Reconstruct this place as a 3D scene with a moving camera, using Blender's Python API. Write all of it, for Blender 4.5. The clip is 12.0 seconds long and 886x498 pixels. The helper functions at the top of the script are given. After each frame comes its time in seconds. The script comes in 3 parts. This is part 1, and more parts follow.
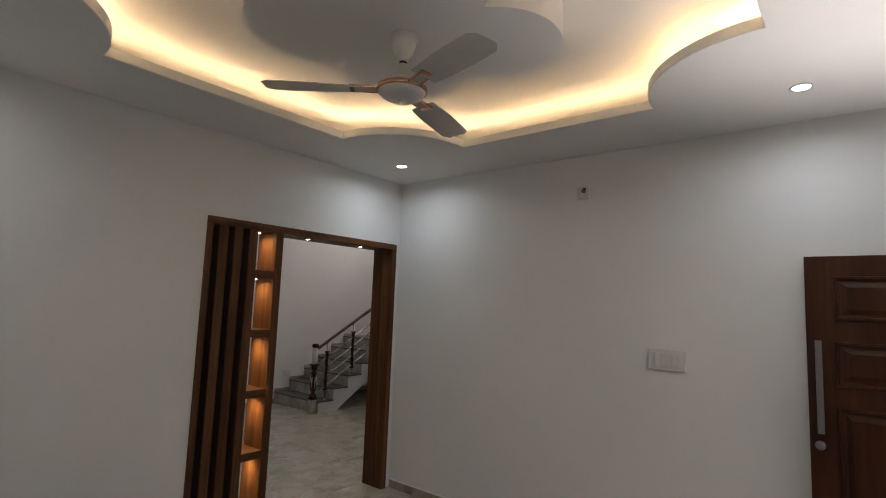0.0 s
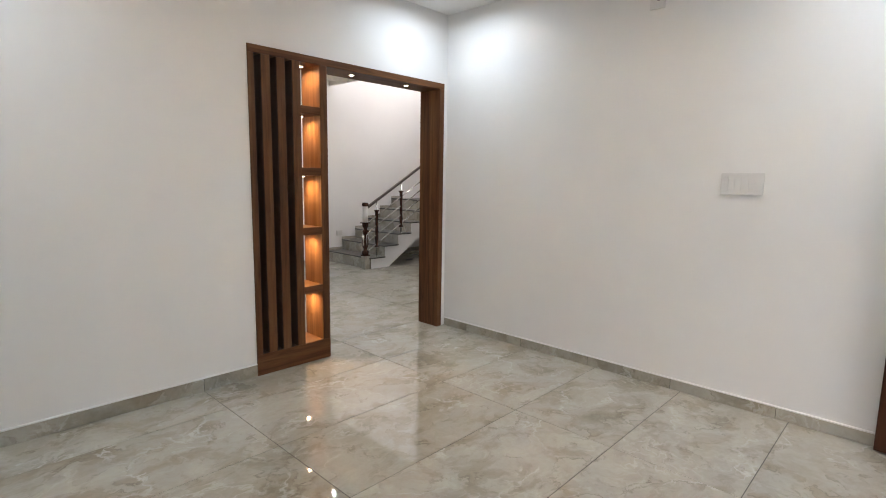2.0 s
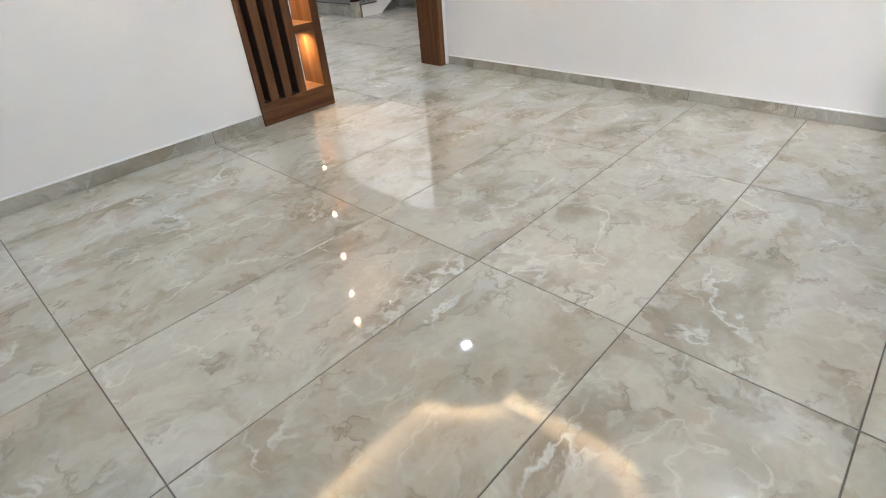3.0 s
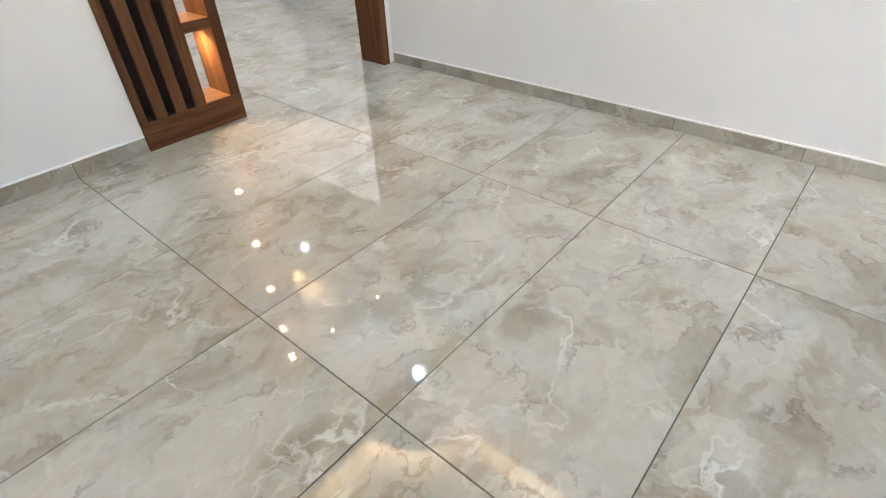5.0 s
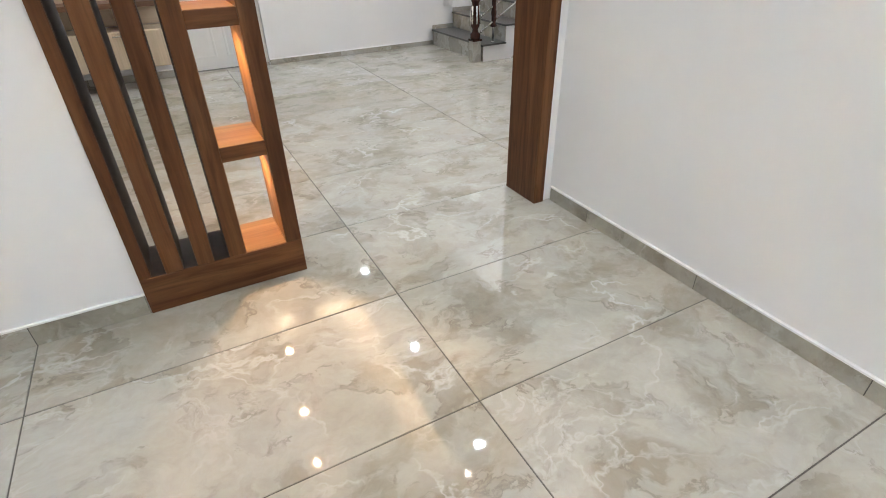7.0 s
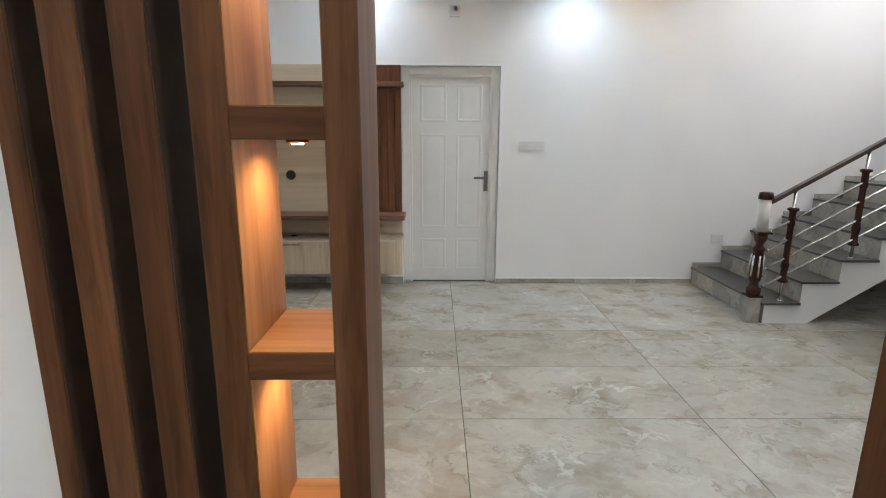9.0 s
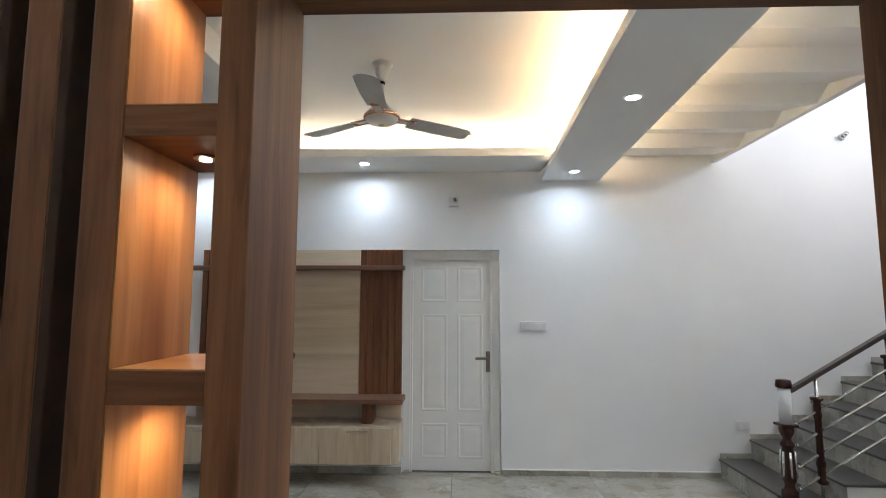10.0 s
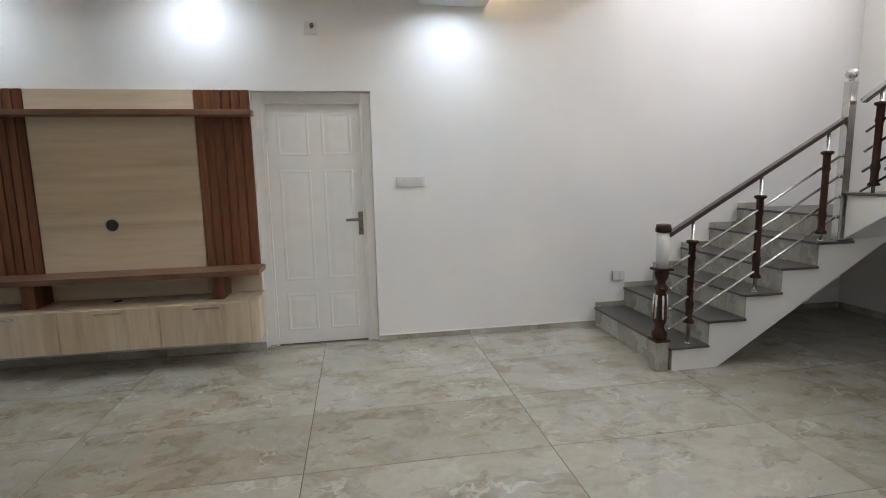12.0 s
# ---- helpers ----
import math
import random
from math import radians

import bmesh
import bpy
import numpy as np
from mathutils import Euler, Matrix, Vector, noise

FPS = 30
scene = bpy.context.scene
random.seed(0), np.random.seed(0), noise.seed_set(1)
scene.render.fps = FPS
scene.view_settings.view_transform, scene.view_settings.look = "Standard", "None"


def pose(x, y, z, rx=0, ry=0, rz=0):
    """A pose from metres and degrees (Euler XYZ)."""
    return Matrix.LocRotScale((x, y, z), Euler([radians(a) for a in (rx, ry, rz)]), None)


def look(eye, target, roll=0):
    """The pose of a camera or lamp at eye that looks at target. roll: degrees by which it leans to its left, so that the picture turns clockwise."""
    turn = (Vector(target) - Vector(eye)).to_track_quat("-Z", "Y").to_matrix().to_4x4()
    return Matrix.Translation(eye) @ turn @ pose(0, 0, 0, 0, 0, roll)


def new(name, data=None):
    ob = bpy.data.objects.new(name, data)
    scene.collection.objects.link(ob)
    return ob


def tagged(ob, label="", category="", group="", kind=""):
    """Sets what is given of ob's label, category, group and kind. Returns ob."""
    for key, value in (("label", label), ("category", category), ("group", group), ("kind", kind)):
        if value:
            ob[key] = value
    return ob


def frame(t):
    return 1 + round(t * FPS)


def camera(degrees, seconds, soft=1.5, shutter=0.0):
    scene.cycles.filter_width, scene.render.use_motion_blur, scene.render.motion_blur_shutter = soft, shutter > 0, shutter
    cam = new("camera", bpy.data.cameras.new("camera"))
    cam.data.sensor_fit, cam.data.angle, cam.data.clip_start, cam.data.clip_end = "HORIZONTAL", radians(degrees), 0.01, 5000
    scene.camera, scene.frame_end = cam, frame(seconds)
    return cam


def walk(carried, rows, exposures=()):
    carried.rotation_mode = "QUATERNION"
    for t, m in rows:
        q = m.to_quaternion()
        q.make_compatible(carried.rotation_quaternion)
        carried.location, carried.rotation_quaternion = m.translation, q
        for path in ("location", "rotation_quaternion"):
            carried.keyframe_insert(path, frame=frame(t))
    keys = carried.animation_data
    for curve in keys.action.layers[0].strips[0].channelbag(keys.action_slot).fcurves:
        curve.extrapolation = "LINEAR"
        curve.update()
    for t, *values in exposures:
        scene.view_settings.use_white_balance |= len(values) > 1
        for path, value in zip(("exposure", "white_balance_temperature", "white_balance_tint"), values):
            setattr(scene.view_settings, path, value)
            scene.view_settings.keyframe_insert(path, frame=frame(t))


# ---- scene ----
cam = camera(81.9, 12.0, 1.0)
PATH = [
    (0, (-3.692, -3.581, 1.773), (-2.151, -2.323, 1.983), 2.2),
    (0.5, (-3.761, -3.611, 1.755), (-2.31, -2.43, 2.462), 1.1),
    (0.8, (-3.745, -3.607, 1.739), (-2.321, -2.438, 2.518), 0.8),
    (1, (-3.72, -3.577, 1.713), (-2.305, -2.379, 2.463), 1.1),
    (1.5, (-3.667, -3.467, 1.601), (-2.186, -2.146, 1.851), 1.2),
    (2, (-3.629, -3.436, 1.445), (-2.195, -2.069, 1.175), 0.9),
    (2.5, (-3.638, -3.408, 1.248), (-2.336, -2.106, 0.466), -0.3),
    (2.7, (-3.659, -3.414, 1.198), (-2.428, -2.151, 0.252), -2.2),
    (4.3, (-3.292, -3.3, 1.195), (-2.192, -2.294, -0.137), -9.6),
    (4.5, (-3.177, -3.231, 1.197), (-2.069, -2.183, -0.097), -6.7),
    (5, (-2.886, -3.021, 1.253), (-1.697, -1.958, 0.046), -2.5),
    (5.5, (-2.53, -2.809, 1.25), (-1.356, -1.619, 0.153), 0.7),
    (6, (-2.279, -2.507, 1.263), (-1.167, -1.228, 0.201), 2.8),
    (6.5, (-1.975, -2.245, 1.245), (-0.986, -0.856, 0.199), -0.1),
    (6.7, (-1.848, -2.135, 1.258), (-0.951, -0.696, 0.196), -0.7),
    (8.3, (-1.233, -1.158, 1.31), (-0.966, 0.596, 0.386), -1.5),
    (8.5, (-1.224, -1.085, 1.354), (-1.077, 0.748, 0.567), -0.9),
    (8.8, (-1.224, -0.983, 1.424), (-1.166, 0.935, 0.859), 0.5),
    (9, (-1.215, -0.92, 1.464), (-1.189, 1.034, 1.038), 0.3),
    (9.5, (-1.159, -0.867, 1.575), (-1.225, 1.13, 1.498), -0.2),
    (10, (-0.991, -0.848, 1.63), (-1.058, 1.14, 1.832), 0.1),
    (10.5, (-0.843, -0.824, 1.599), (-0.666, 1.12, 2.036), -0.3),
    (10.8, (-0.784, -0.784, 1.571), (-0.509, 1.145, 2.02), -1.2),
    (11, (-0.755, -0.718, 1.552), (-0.452, 1.211, 1.986), -1.5),
    (11.5, (-0.724, -0.45, 1.477), (-0.393, 1.522, 1.521), -1.2),
    (12, (-0.759, -0.22, 1.43), (-0.43, 1.732, 1.146), -1.2),
]
EXPOSURE = [(0, 0.46, 7350, 20), (0.5, 0.12, 7200, 20), (1.0, 0.12, 7200, 20), (1.5, 0.7, 7150, 20), (2.0, 1.92, 7000, 18), (2.5, 2.45, 6600, 16), (4.5, 2.5, 6480, 16), (5.5, 2.43, 6580, 15), (6.5, 2.46, 6600, 16), (8.5, 2.6, 6350, 14), (9.0, 2.1, 6500, 14), (9.5, 1.78, 6500, 14), (10.0, 1.8, 6300, 13), (10.5, 1.66, 6950, 15), (11.0, 1.62, 7050, 16), (11.5, 1.53, 7250, 16), (12.0, 1.92, 6650, 15)]
walk(cam, [(t, look(eye, target, roll)) for t, eye, target, roll in PATH], EXPOSURE)
# lamp strengths: doorway and stairwell daylight, cove strips, niche and header spots, downlights
DAY, DAY2, LED, LED2, LED3, NICHE, HEADER, DL, DL2 = 8.5, 27.0, 15.0, 8.0, 8.0, 2.4, 1.4, 2.6, 1.5


# ---- light ----
def world_sky():
    w = bpy.data.worlds.new("sky")
    scene.world = w
    w.use_nodes = True
    n, l = w.node_tree.nodes, w.node_tree.links
    sky = n.new("ShaderNodeTexSky")
    sky.sky_type, sky.sun_disc = "NISHITA", False
    sky.sun_elevation, sky.sun_rotation = radians(40), radians(200)
    n["Background"].inputs["Strength"].default_value = 0.1
    l.new(sky.outputs["Color"], n["Background"].inputs["Color"])


world_sky()
sun = new("sun", bpy.data.lights.new("sun", "SUN"))
sun.data.energy, sun.data.angle, sun.data.color = 2.0, radians(0.5), (1.0, 0.95, 0.88)
sun.matrix_world = pose(0, 0, 12, 50, 0, 200)

# daylight that comes in through the open front doorway
day = new("daylight", bpy.data.lights.new("daylight", "AREA"))
day.data.shape, day.data.size, day.data.size_y = "RECTANGLE", 0.96, 2.0
day.data.energy, day.data.color = DAY, (0.93, 0.97, 1.0)
day.data.spread = radians(65)
day.matrix_world = look((-0.62, -4.33, 1.05), (-1.1, -4.0, 2.95))

# daylight of the stairwell's upper window
day2 = new("daylight", bpy.data.lights.new("daylight", "AREA"))
day2.data.shape, day2.data.size, day2.data.size_y = "RECTANGLE", 1.7, 1.4
day2.data.energy, day2.data.color = DAY2, (0.97, 0.98, 1.0)
day2.matrix_world = look((4.16, 2.2, 4.25), (0.0, 2.2, 3.6))


def spot(x, y, z, watts, colour, size=120, blend=0.9, radius=0.03):
    ob = new("spot_light", bpy.data.lights.new("spot_light", "SPOT"))
    ob.data.energy, ob.data.color = watts, colour
    ob.data.spot_size, ob.data.spot_blend, ob.data.shadow_soft_size = radians(size), blend, radius
    ob.matrix_world = pose(x, y, z)
    return ob


def disc_lamp(x, y, z, watts, colour, size):
    ob = new("downlight_panel", bpy.data.lights.new("downlight_panel", "AREA"))
    ob.data.shape, ob.data.size = "DISK", size
    ob.data.energy, ob.data.color = watts, colour
    ob.data.spread = radians(165)
    ob.matrix_world = pose(x, y, z)
    return ob


# ---- materials ----
def shader(name):
    m = bpy.data.materials.new(name)
    m.use_nodes = True
    return m, m.node_tree.nodes, m.node_tree.links, m.node_tree.nodes["Principled BSDF"]


def ramp(nodes, stops):
    r = nodes.new("ShaderNodeValToRGB")
    e = r.color_ramp.elements
    while len(e) < len(stops):
        e.new(0.5)
    for el, (p, c) in zip(e, stops):
        el.position, el.color = p, (*c, 1)
    return r


def tex(nodes, links, scale, detail, vec, rough=0.55, dist=0.0):
    t = nodes.new("ShaderNodeTexNoise")
    t.inputs["Scale"].default_value, t.inputs["Detail"].default_value = scale, detail
    t.inputs["Roughness"].default_value, t.inputs["Distortion"].default_value = rough, dist
    links.new(vec, t.inputs["Vector"])
    return t


def mapped(nodes, links, scale=(1, 1, 1), per_object=False):
    co = nodes.new("ShaderNodeTexCoord")
    mp = nodes.new("ShaderNodeMapping")
    mp.inputs["Scale"].default_value = scale
    links.new(co.outputs["Object"], mp.inputs["Vector"])
    if per_object:
        info = nodes.new("ShaderNodeObjectInfo")
        mul = nodes.new("ShaderNodeVectorMath")
        mul.operation = "MULTIPLY"
        mul.inputs[1].default_value = (37.0, 53.0, 71.0)
        links.new(info.outputs["Random"], mul.inputs[0])
        links.new(mul.outputs["Vector"], mp.inputs["Location"])
    return mp.outputs["Vector"]


def bump(nodes, links, height, bsdf, strength=0.1, distance=0.002):
    b = nodes.new("ShaderNodeBump")
    b.inputs["Strength"].default_value, b.inputs["Distance"].default_value = strength, distance
    links.new(height, b.inputs["Height"])
    links.new(b.outputs["Normal"], bsdf.inputs["Normal"])


def mix(nodes, links, fac, a, b, mode="MIX"):
    m = nodes.new("ShaderNodeMix")
    m.data_type, m.blend_type = "RGBA", mode
    for key, v in (("Factor", fac), ("A", a), ("B", b)):
        sock = [s for s in m.inputs if s.name == key and s.enabled][0]
        if isinstance(v, bpy.types.NodeSocket):
            links.new(v, sock)
        else:
            sock.default_value = v if key == "Factor" else (*v, 1)
    return [s for s in m.outputs if s.enabled][0]


def plain(name, colour, rough=0.5, metal=0.0, var=0.06, scale=6.0, relief=0.0, rscale=160.0, per_object=False):
    m, n, l, b = shader(name)
    v = mapped(n, l, per_object=per_object)
    t = tex(n, l, scale, 4, v)
    lo = tuple(max(0.0, c * (1 - var)) for c in colour)
    hi = tuple(min(1.0, c * (1 + var)) for c in colour)
    r = ramp(n, ((0.3, lo), (0.7, hi)))
    l.new(t.outputs["Fac"], r.inputs["Fac"])
    l.new(r.outputs["Color"], b.inputs["Base Color"])
    b.inputs["Roughness"].default_value, b.inputs["Metallic"].default_value = rough, metal
    if relief:
        t2 = tex(n, l, rscale, 3, v)
        bump(n, l, t2.outputs["Fac"], b, relief, 0.001)
    return m


def glow(name, colour, strength):
    m, n, l, b = shader(name)
    b.inputs["Base Color"].default_value = (*colour, 1)
    b.inputs["Emission Color"].default_value = (*colour, 1)
    b.inputs["Emission Strength"].default_value = strength
    return m


def paint(name, colour):
    """Roller-painted plaster: faint clouding, fine stipple, slow undulation."""
    m, n, l, b = shader(name)
    v = mapped(n, l)
    t = tex(n, l, 1.3, 5, v)
    r = ramp(n, ((0.3, tuple(c * 0.95 for c in colour)), (0.7, colour)))
    l.new(t.outputs["Fac"], r.inputs["Fac"])
    l.new(r.outputs["Color"], b.inputs["Base Color"])
    b.inputs["Roughness"].default_value = 0.55
    fine, slow = tex(n, l, 260, 2, v), tex(n, l, 5, 3, v)
    add = n.new("ShaderNodeMath")
    add.operation = "MULTIPLY_ADD"
    add.inputs[1].default_value = 6.0
    l.new(slow.outputs["Fac"], add.inputs[0])
    l.new(fine.outputs["Fac"], add.inputs[2])
    bump(n, l, add.outputs["Value"], b, 0.2, 0.0012)
    return m


def marble(name, gloss=0.06, per_object=True, dim=1.0):
    """Glazed vitrified tile with a printed beige and grey marble: clouds, pale veins, brown smears."""
    m, n, l, b = shader(name)
    v = mapped(n, l, (1, 1, 1), per_object)
    warp = tex(n, l, 1.6, 5, v, 0.6)
    vm = n.new("ShaderNodeVectorMath")
    vm.operation = "MULTIPLY_ADD"
    vm.inputs[1].default_value = (0.42, 0.42, 0.42)
    l.new(warp.outputs["Color"], vm.inputs[0])
    l.new(v, vm.inputs[2])
    st = n.new("ShaderNodeMapping")
    st.inputs["Rotation"].default_value = (0, 0, 0.45)
    st.inputs["Scale"].default_value = (0.95, 1.25, 1.0)
    l.new(vm.outputs["Vector"], st.inputs["Vector"])
    w = st.outputs["Vector"]
    cloud = tex(n, l, 2.5, 9, w, 0.6, 0.2)
    d = dim
    base = ramp(n, ((0.30, (0.27 * d, 0.244 * d, 0.192 * d)), (0.42, (0.365 * d, 0.341 * d, 0.283 * d)), (0.475, (0.41 * d, 0.388 * d, 0.330 * d)), (0.50, (0.45 * d, 0.43 * d, 0.374 * d)), (0.60, (0.48 * d, 0.464 * d, 0.414 * d))))
    l.new(cloud.outputs["Fac"], base.inputs["Fac"])
    # brown smears
    smear = tex(n, l, 1.9, 6, w, 0.6, 1.0)
    sm = ramp(n, ((0.48, (0, 0, 0)), (0.68, (1, 1, 1))))
    l.new(smear.outputs["Fac"], sm.inputs["Fac"])
    half = n.new("ShaderNodeMath")
    half.operation = "MULTIPLY"
    half.inputs[1].default_value = 0.5
    l.new(sm.outputs["Color"], half.inputs[0])
    c1 = mix(n, l, half.outputs["Value"], base.outputs["Color"], (0.355 * d, 0.290 * d, 0.205 * d))
    # pale veins, along the contour of a noise
    vein = tex(n, l, 2.1, 6, w, 0.52, 0.3)
    vr = ramp(n, ((0.484, (0, 0, 0)), (0.498, (1, 1, 1)), (0.502, (1, 1, 1)), (0.516, (0, 0, 0))))
    l.new(vein.outputs["Fac"], vr.inputs["Fac"])
    mask = tex(n, l, 3.1, 3, v)
    mr = ramp(n, ((0.46, (0, 0, 0)), (0.62, (1, 1, 1))))
    l.new(mask.outputs["Fac"], mr.inputs["Fac"])
    vf = n.new("ShaderNodeMath")
    vf.operation = "MULTIPLY"
    l.new(vr.outputs["Color"], vf.inputs[0])
    l.new(mr.outputs["Color"], vf.inputs[1])
    vf2 = n.new("ShaderNodeMath")
    vf2.operation = "MULTIPLY"
    vf2.inputs[1].default_value = 0.65
    l.new(vf.outputs["Value"], vf2.inputs[0])
    c2 = mix(n, l, vf2.outputs["Value"], c1, (0.68 * d, 0.675 * d, 0.65 * d))
    # crisp-edged pale patches with thin grey cracks along parts of their edges
    patch = tex(n, l, 4.0, 10, w, 0.6, 0.15)
    pr = ramp(n, ((0.476, (0, 0, 0)), (0.52, (1, 1, 1))))
    l.new(patch.outputs["Fac"], pr.inputs["Fac"])
    pf = n.new("ShaderNodeMath")
    pf.operation = "MULTIPLY"
    pf.inputs[1].default_value = 0.45
    l.new(pr.outputs["Color"], pf.inputs[0])
    c2 = mix(n, l, pf.outputs["Value"], c2, (0.525 * d, 0.502 * d, 0.437 * d))
    cr = ramp(n, ((0.455, (0, 0, 0)), (0.484, (1, 1, 1)), (0.490, (1, 1, 1)), (0.500, (0, 0, 0))))
    l.new(patch.outputs["Fac"], cr.inputs["Fac"])
    mask2 = tex(n, l, 6.0, 4, w)
    m2 = ramp(n, ((0.50, (0, 0, 0)), (0.62, (0.5, 0.5, 0.5))))
    l.new(mask2.outputs["Fac"], m2.inputs["Fac"])
    cf = n.new("ShaderNodeMath")
    cf.operation = "MULTIPLY"
    l.new(cr.outputs["Color"], cf.inputs[0])
    l.new(m2.outputs["Color"], cf.inputs[1])
    c3 = mix(n, l, cf.outputs["Value"], c2, (0.205 * d, 0.178 * d, 0.14 * d))
    # fine pale webs of veins in loose clusters
    vo = n.new("ShaderNodeTexVoronoi")
    vo.feature = "DISTANCE_TO_EDGE"
    vo.inputs["Scale"].default_value = 5.5
    fray = tex(n, l, 9.0, 4, w, 0.6)
    fm = n.new("ShaderNodeVectorMath")
    fm.operation = "MULTIPLY_ADD"
    fm.inputs[1].default_value = (0.16, 0.16, 0.16)
    l.new(fray.outputs["Color"], fm.inputs[0])
    l.new(w, fm.inputs[2])
    l.new(fm.outputs["Vector"], vo.inputs["Vector"])
    web = ramp(n, ((0.0, (1, 1, 1)), (0.06, (0, 0, 0))))
    l.new(vo.outputs["Distance"], web.inputs["Fac"])
    where = tex(n, l, 1.9, 4, v, 0.6)
    wr = ramp(n, ((0.53, (0, 0, 0)), (0.66, (0.45, 0.45, 0.45))))
    l.new(where.outputs["Fac"], wr.inputs["Fac"])
    wf = n.new("ShaderNodeMath")
    wf.operation = "MULTIPLY"
    l.new(web.outputs["Color"], wf.inputs[0])
    l.new(wr.outputs["Color"], wf.inputs[1])
    c3 = mix(n, l, wf.outputs["Value"], c3, (0.66 * d, 0.65 * d, 0.61 * d))
    grain = tex(n, l, 22, 5, w, 0.65)
    gr = ramp(n, ((0.3, (0.90, 0.89, 0.87)), (0.6, (1.0, 1.0, 1.0))))
    l.new(grain.outputs["Fac"], gr.inputs["Fac"])
    c3 = mix(n, l, 0.8, c3, gr.outputs["Color"], "MULTIPLY")
    # every tile leaves the kiln a shade of its own
    info = n.new("ShaderNodeObjectInfo")
    shade = ramp(n, ((0.0, (0.86, 0.84, 0.80)), (0.35, (0.97, 0.965, 0.955)), (1.0, (1.0, 1.0, 1.0))))
    l.new(info.outputs["Random"], shade.inputs["Fac"])
    c3 = mix(n, l, 1.0, c3, shade.outputs["Color"], "MULTIPLY")
    l.new(c3, b.inputs["Base Color"])
    rr = ramp(n, ((0.3, (gloss,) * 3), (0.8, (gloss * 1.9,) * 3)))
    l.new(mask.outputs["Fac"], rr.inputs["Fac"])
    l.new(rr.outputs["Color"], b.inputs["Roughness"])
    b.inputs["IOR"].default_value = 1.62
    return m


def timber(name, dark, mid, light, along="z", ring=7.0, rough=0.4, fine=0.5, per_object=True, sheen=0.28):
    """Wood-grain laminate: long streaks along one axis, darker bands and short pores."""
    m, n, l, b = shader(name)
    stretch = {"z": (1, 1, 0.045), "x": (0.045, 1, 1), "y": (1, 0.045, 1)}[along]
    v = mapped(n, l, stretch, per_object)
    band = tex(n, l, ring, 4, v, 0.5, 1.1)
    r = ramp(n, ((0.32, dark), (0.5, mid), (0.68, light)))
    l.new(band.outputs["Fac"], r.inputs["Fac"])
    streak = tex(n, l, ring * 9, 4, v, 0.7)
    sr = ramp(n, ((0.3, (0.62, 0.61, 0.60)), (0.62, (1.0, 1.0, 1.0))))
    l.new(streak.outputs["Fac"], sr.inputs["Fac"])
    col = mix(n, l, fine, r.outputs["Color"], sr.outputs["Color"], "MULTIPLY")
    mid_v = mapped(n, l, {"z": (1, 1, 0.10), "x": (0.10, 1, 1), "y": (1, 0.10, 1)}[along], per_object)
    figure = tex(n, l, ring * 3.2, 3, mid_v, 0.6, 0.9)
    fr = ramp(n, ((0.33, (0.50, 0.47, 0.44)), (0.44, (0.84, 0.82, 0.80)), (0.55, (1.0, 1.0, 1.0))))
    l.new(figure.outputs["Fac"], fr.inputs["Fac"])
    col = mix(n, l, fine, col, fr.outputs["Color"], "MULTIPLY")
    l.new(col, b.inputs["Base Color"])
    b.inputs["Roughness"].default_value = rough
    b.inputs["Specular IOR Level"].default_value = sheen
    bump(n, l, streak.outputs["Fac"], b, 0.08, 0.0008)
    return m


WALL = paint("wall_paint", (0.80, 0.795, 0.785))
CEIL = paint("ceiling_paint", (0.82, 0.81, 0.79))
TILE = marble("floor_tile", 0.03, True, 0.92)
SKIRT = marble("skirting_tile", 0.16, True, 0.92)
RISER = marble("riser_tile", 0.2, True, 0.85)
GROUT = plain("grout", (0.10, 0.09, 0.075), 0.9, 0, 0.2, 30)
WALNUT = timber("walnut_laminate", (0.080, 0.030, 0.0115), (0.142, 0.058, 0.0225), (0.194, 0.087, 0.037), "z", 9, 0.45, 0.65, True, 0.18)
WALNUT_X = timber("walnut_laminate_across", (0.080, 0.030, 0.0115), (0.142, 0.058, 0.0225), (0.194, 0.087, 0.037), "x", 9, 0.45, 0.65, True, 0.18)
NICHE_WOOD = timber("niche_lining_laminate", (0.185, 0.088, 0.034), (0.255, 0.132, 0.053), (0.315, 0.175, 0.077), "z", 9, 0.42, 0.35)
NICHE_WOOD_X = timber("niche_shelf_laminate", (0.185, 0.088, 0.034), (0.255, 0.132, 0.053), (0.315, 0.175, 0.077), "x", 9, 0.42, 0.35)
TV_DARK = timber("dark_fluted_laminate", (0.120, 0.043, 0.020), (0.185, 0.072, 0.034), (0.240, 0.102, 0.050), "z", 9, 0.4)
TV_DARK_X = timber("dark_shelf_laminate", (0.150, 0.075, 0.045), (0.205, 0.108, 0.066), (0.255, 0.140, 0.09), "x", 9, 0.4)
TV_LIGHT = timber("pale_laminate", (0.50, 0.39, 0.265), (0.60, 0.485, 0.35), (0.66, 0.55, 0.415), "x", 4, 0.42, 0.2)
TV_DRAWER = timber("pale_drawer_laminate", (0.49, 0.39, 0.275), (0.62, 0.51, 0.375), (0.70, 0.60, 0.465), "z", 6, 0.42, 0.25)
TEAK = timber("dark_polished_wood", (0.034, 0.010, 0.004), (0.058, 0.018, 0.007), (0.082, 0.029, 0.011), "z", 8, 0.3)
SATIN = plain("satin_nickel", (0.30, 0.29, 0.30), 0.4, 1.0, 0.08, 30)
TURNED = timber("turned_dark_wood", (0.026, 0.010, 0.007), (0.048, 0.018, 0.012), (0.072, 0.029, 0.019), "z", 10, 0.25)
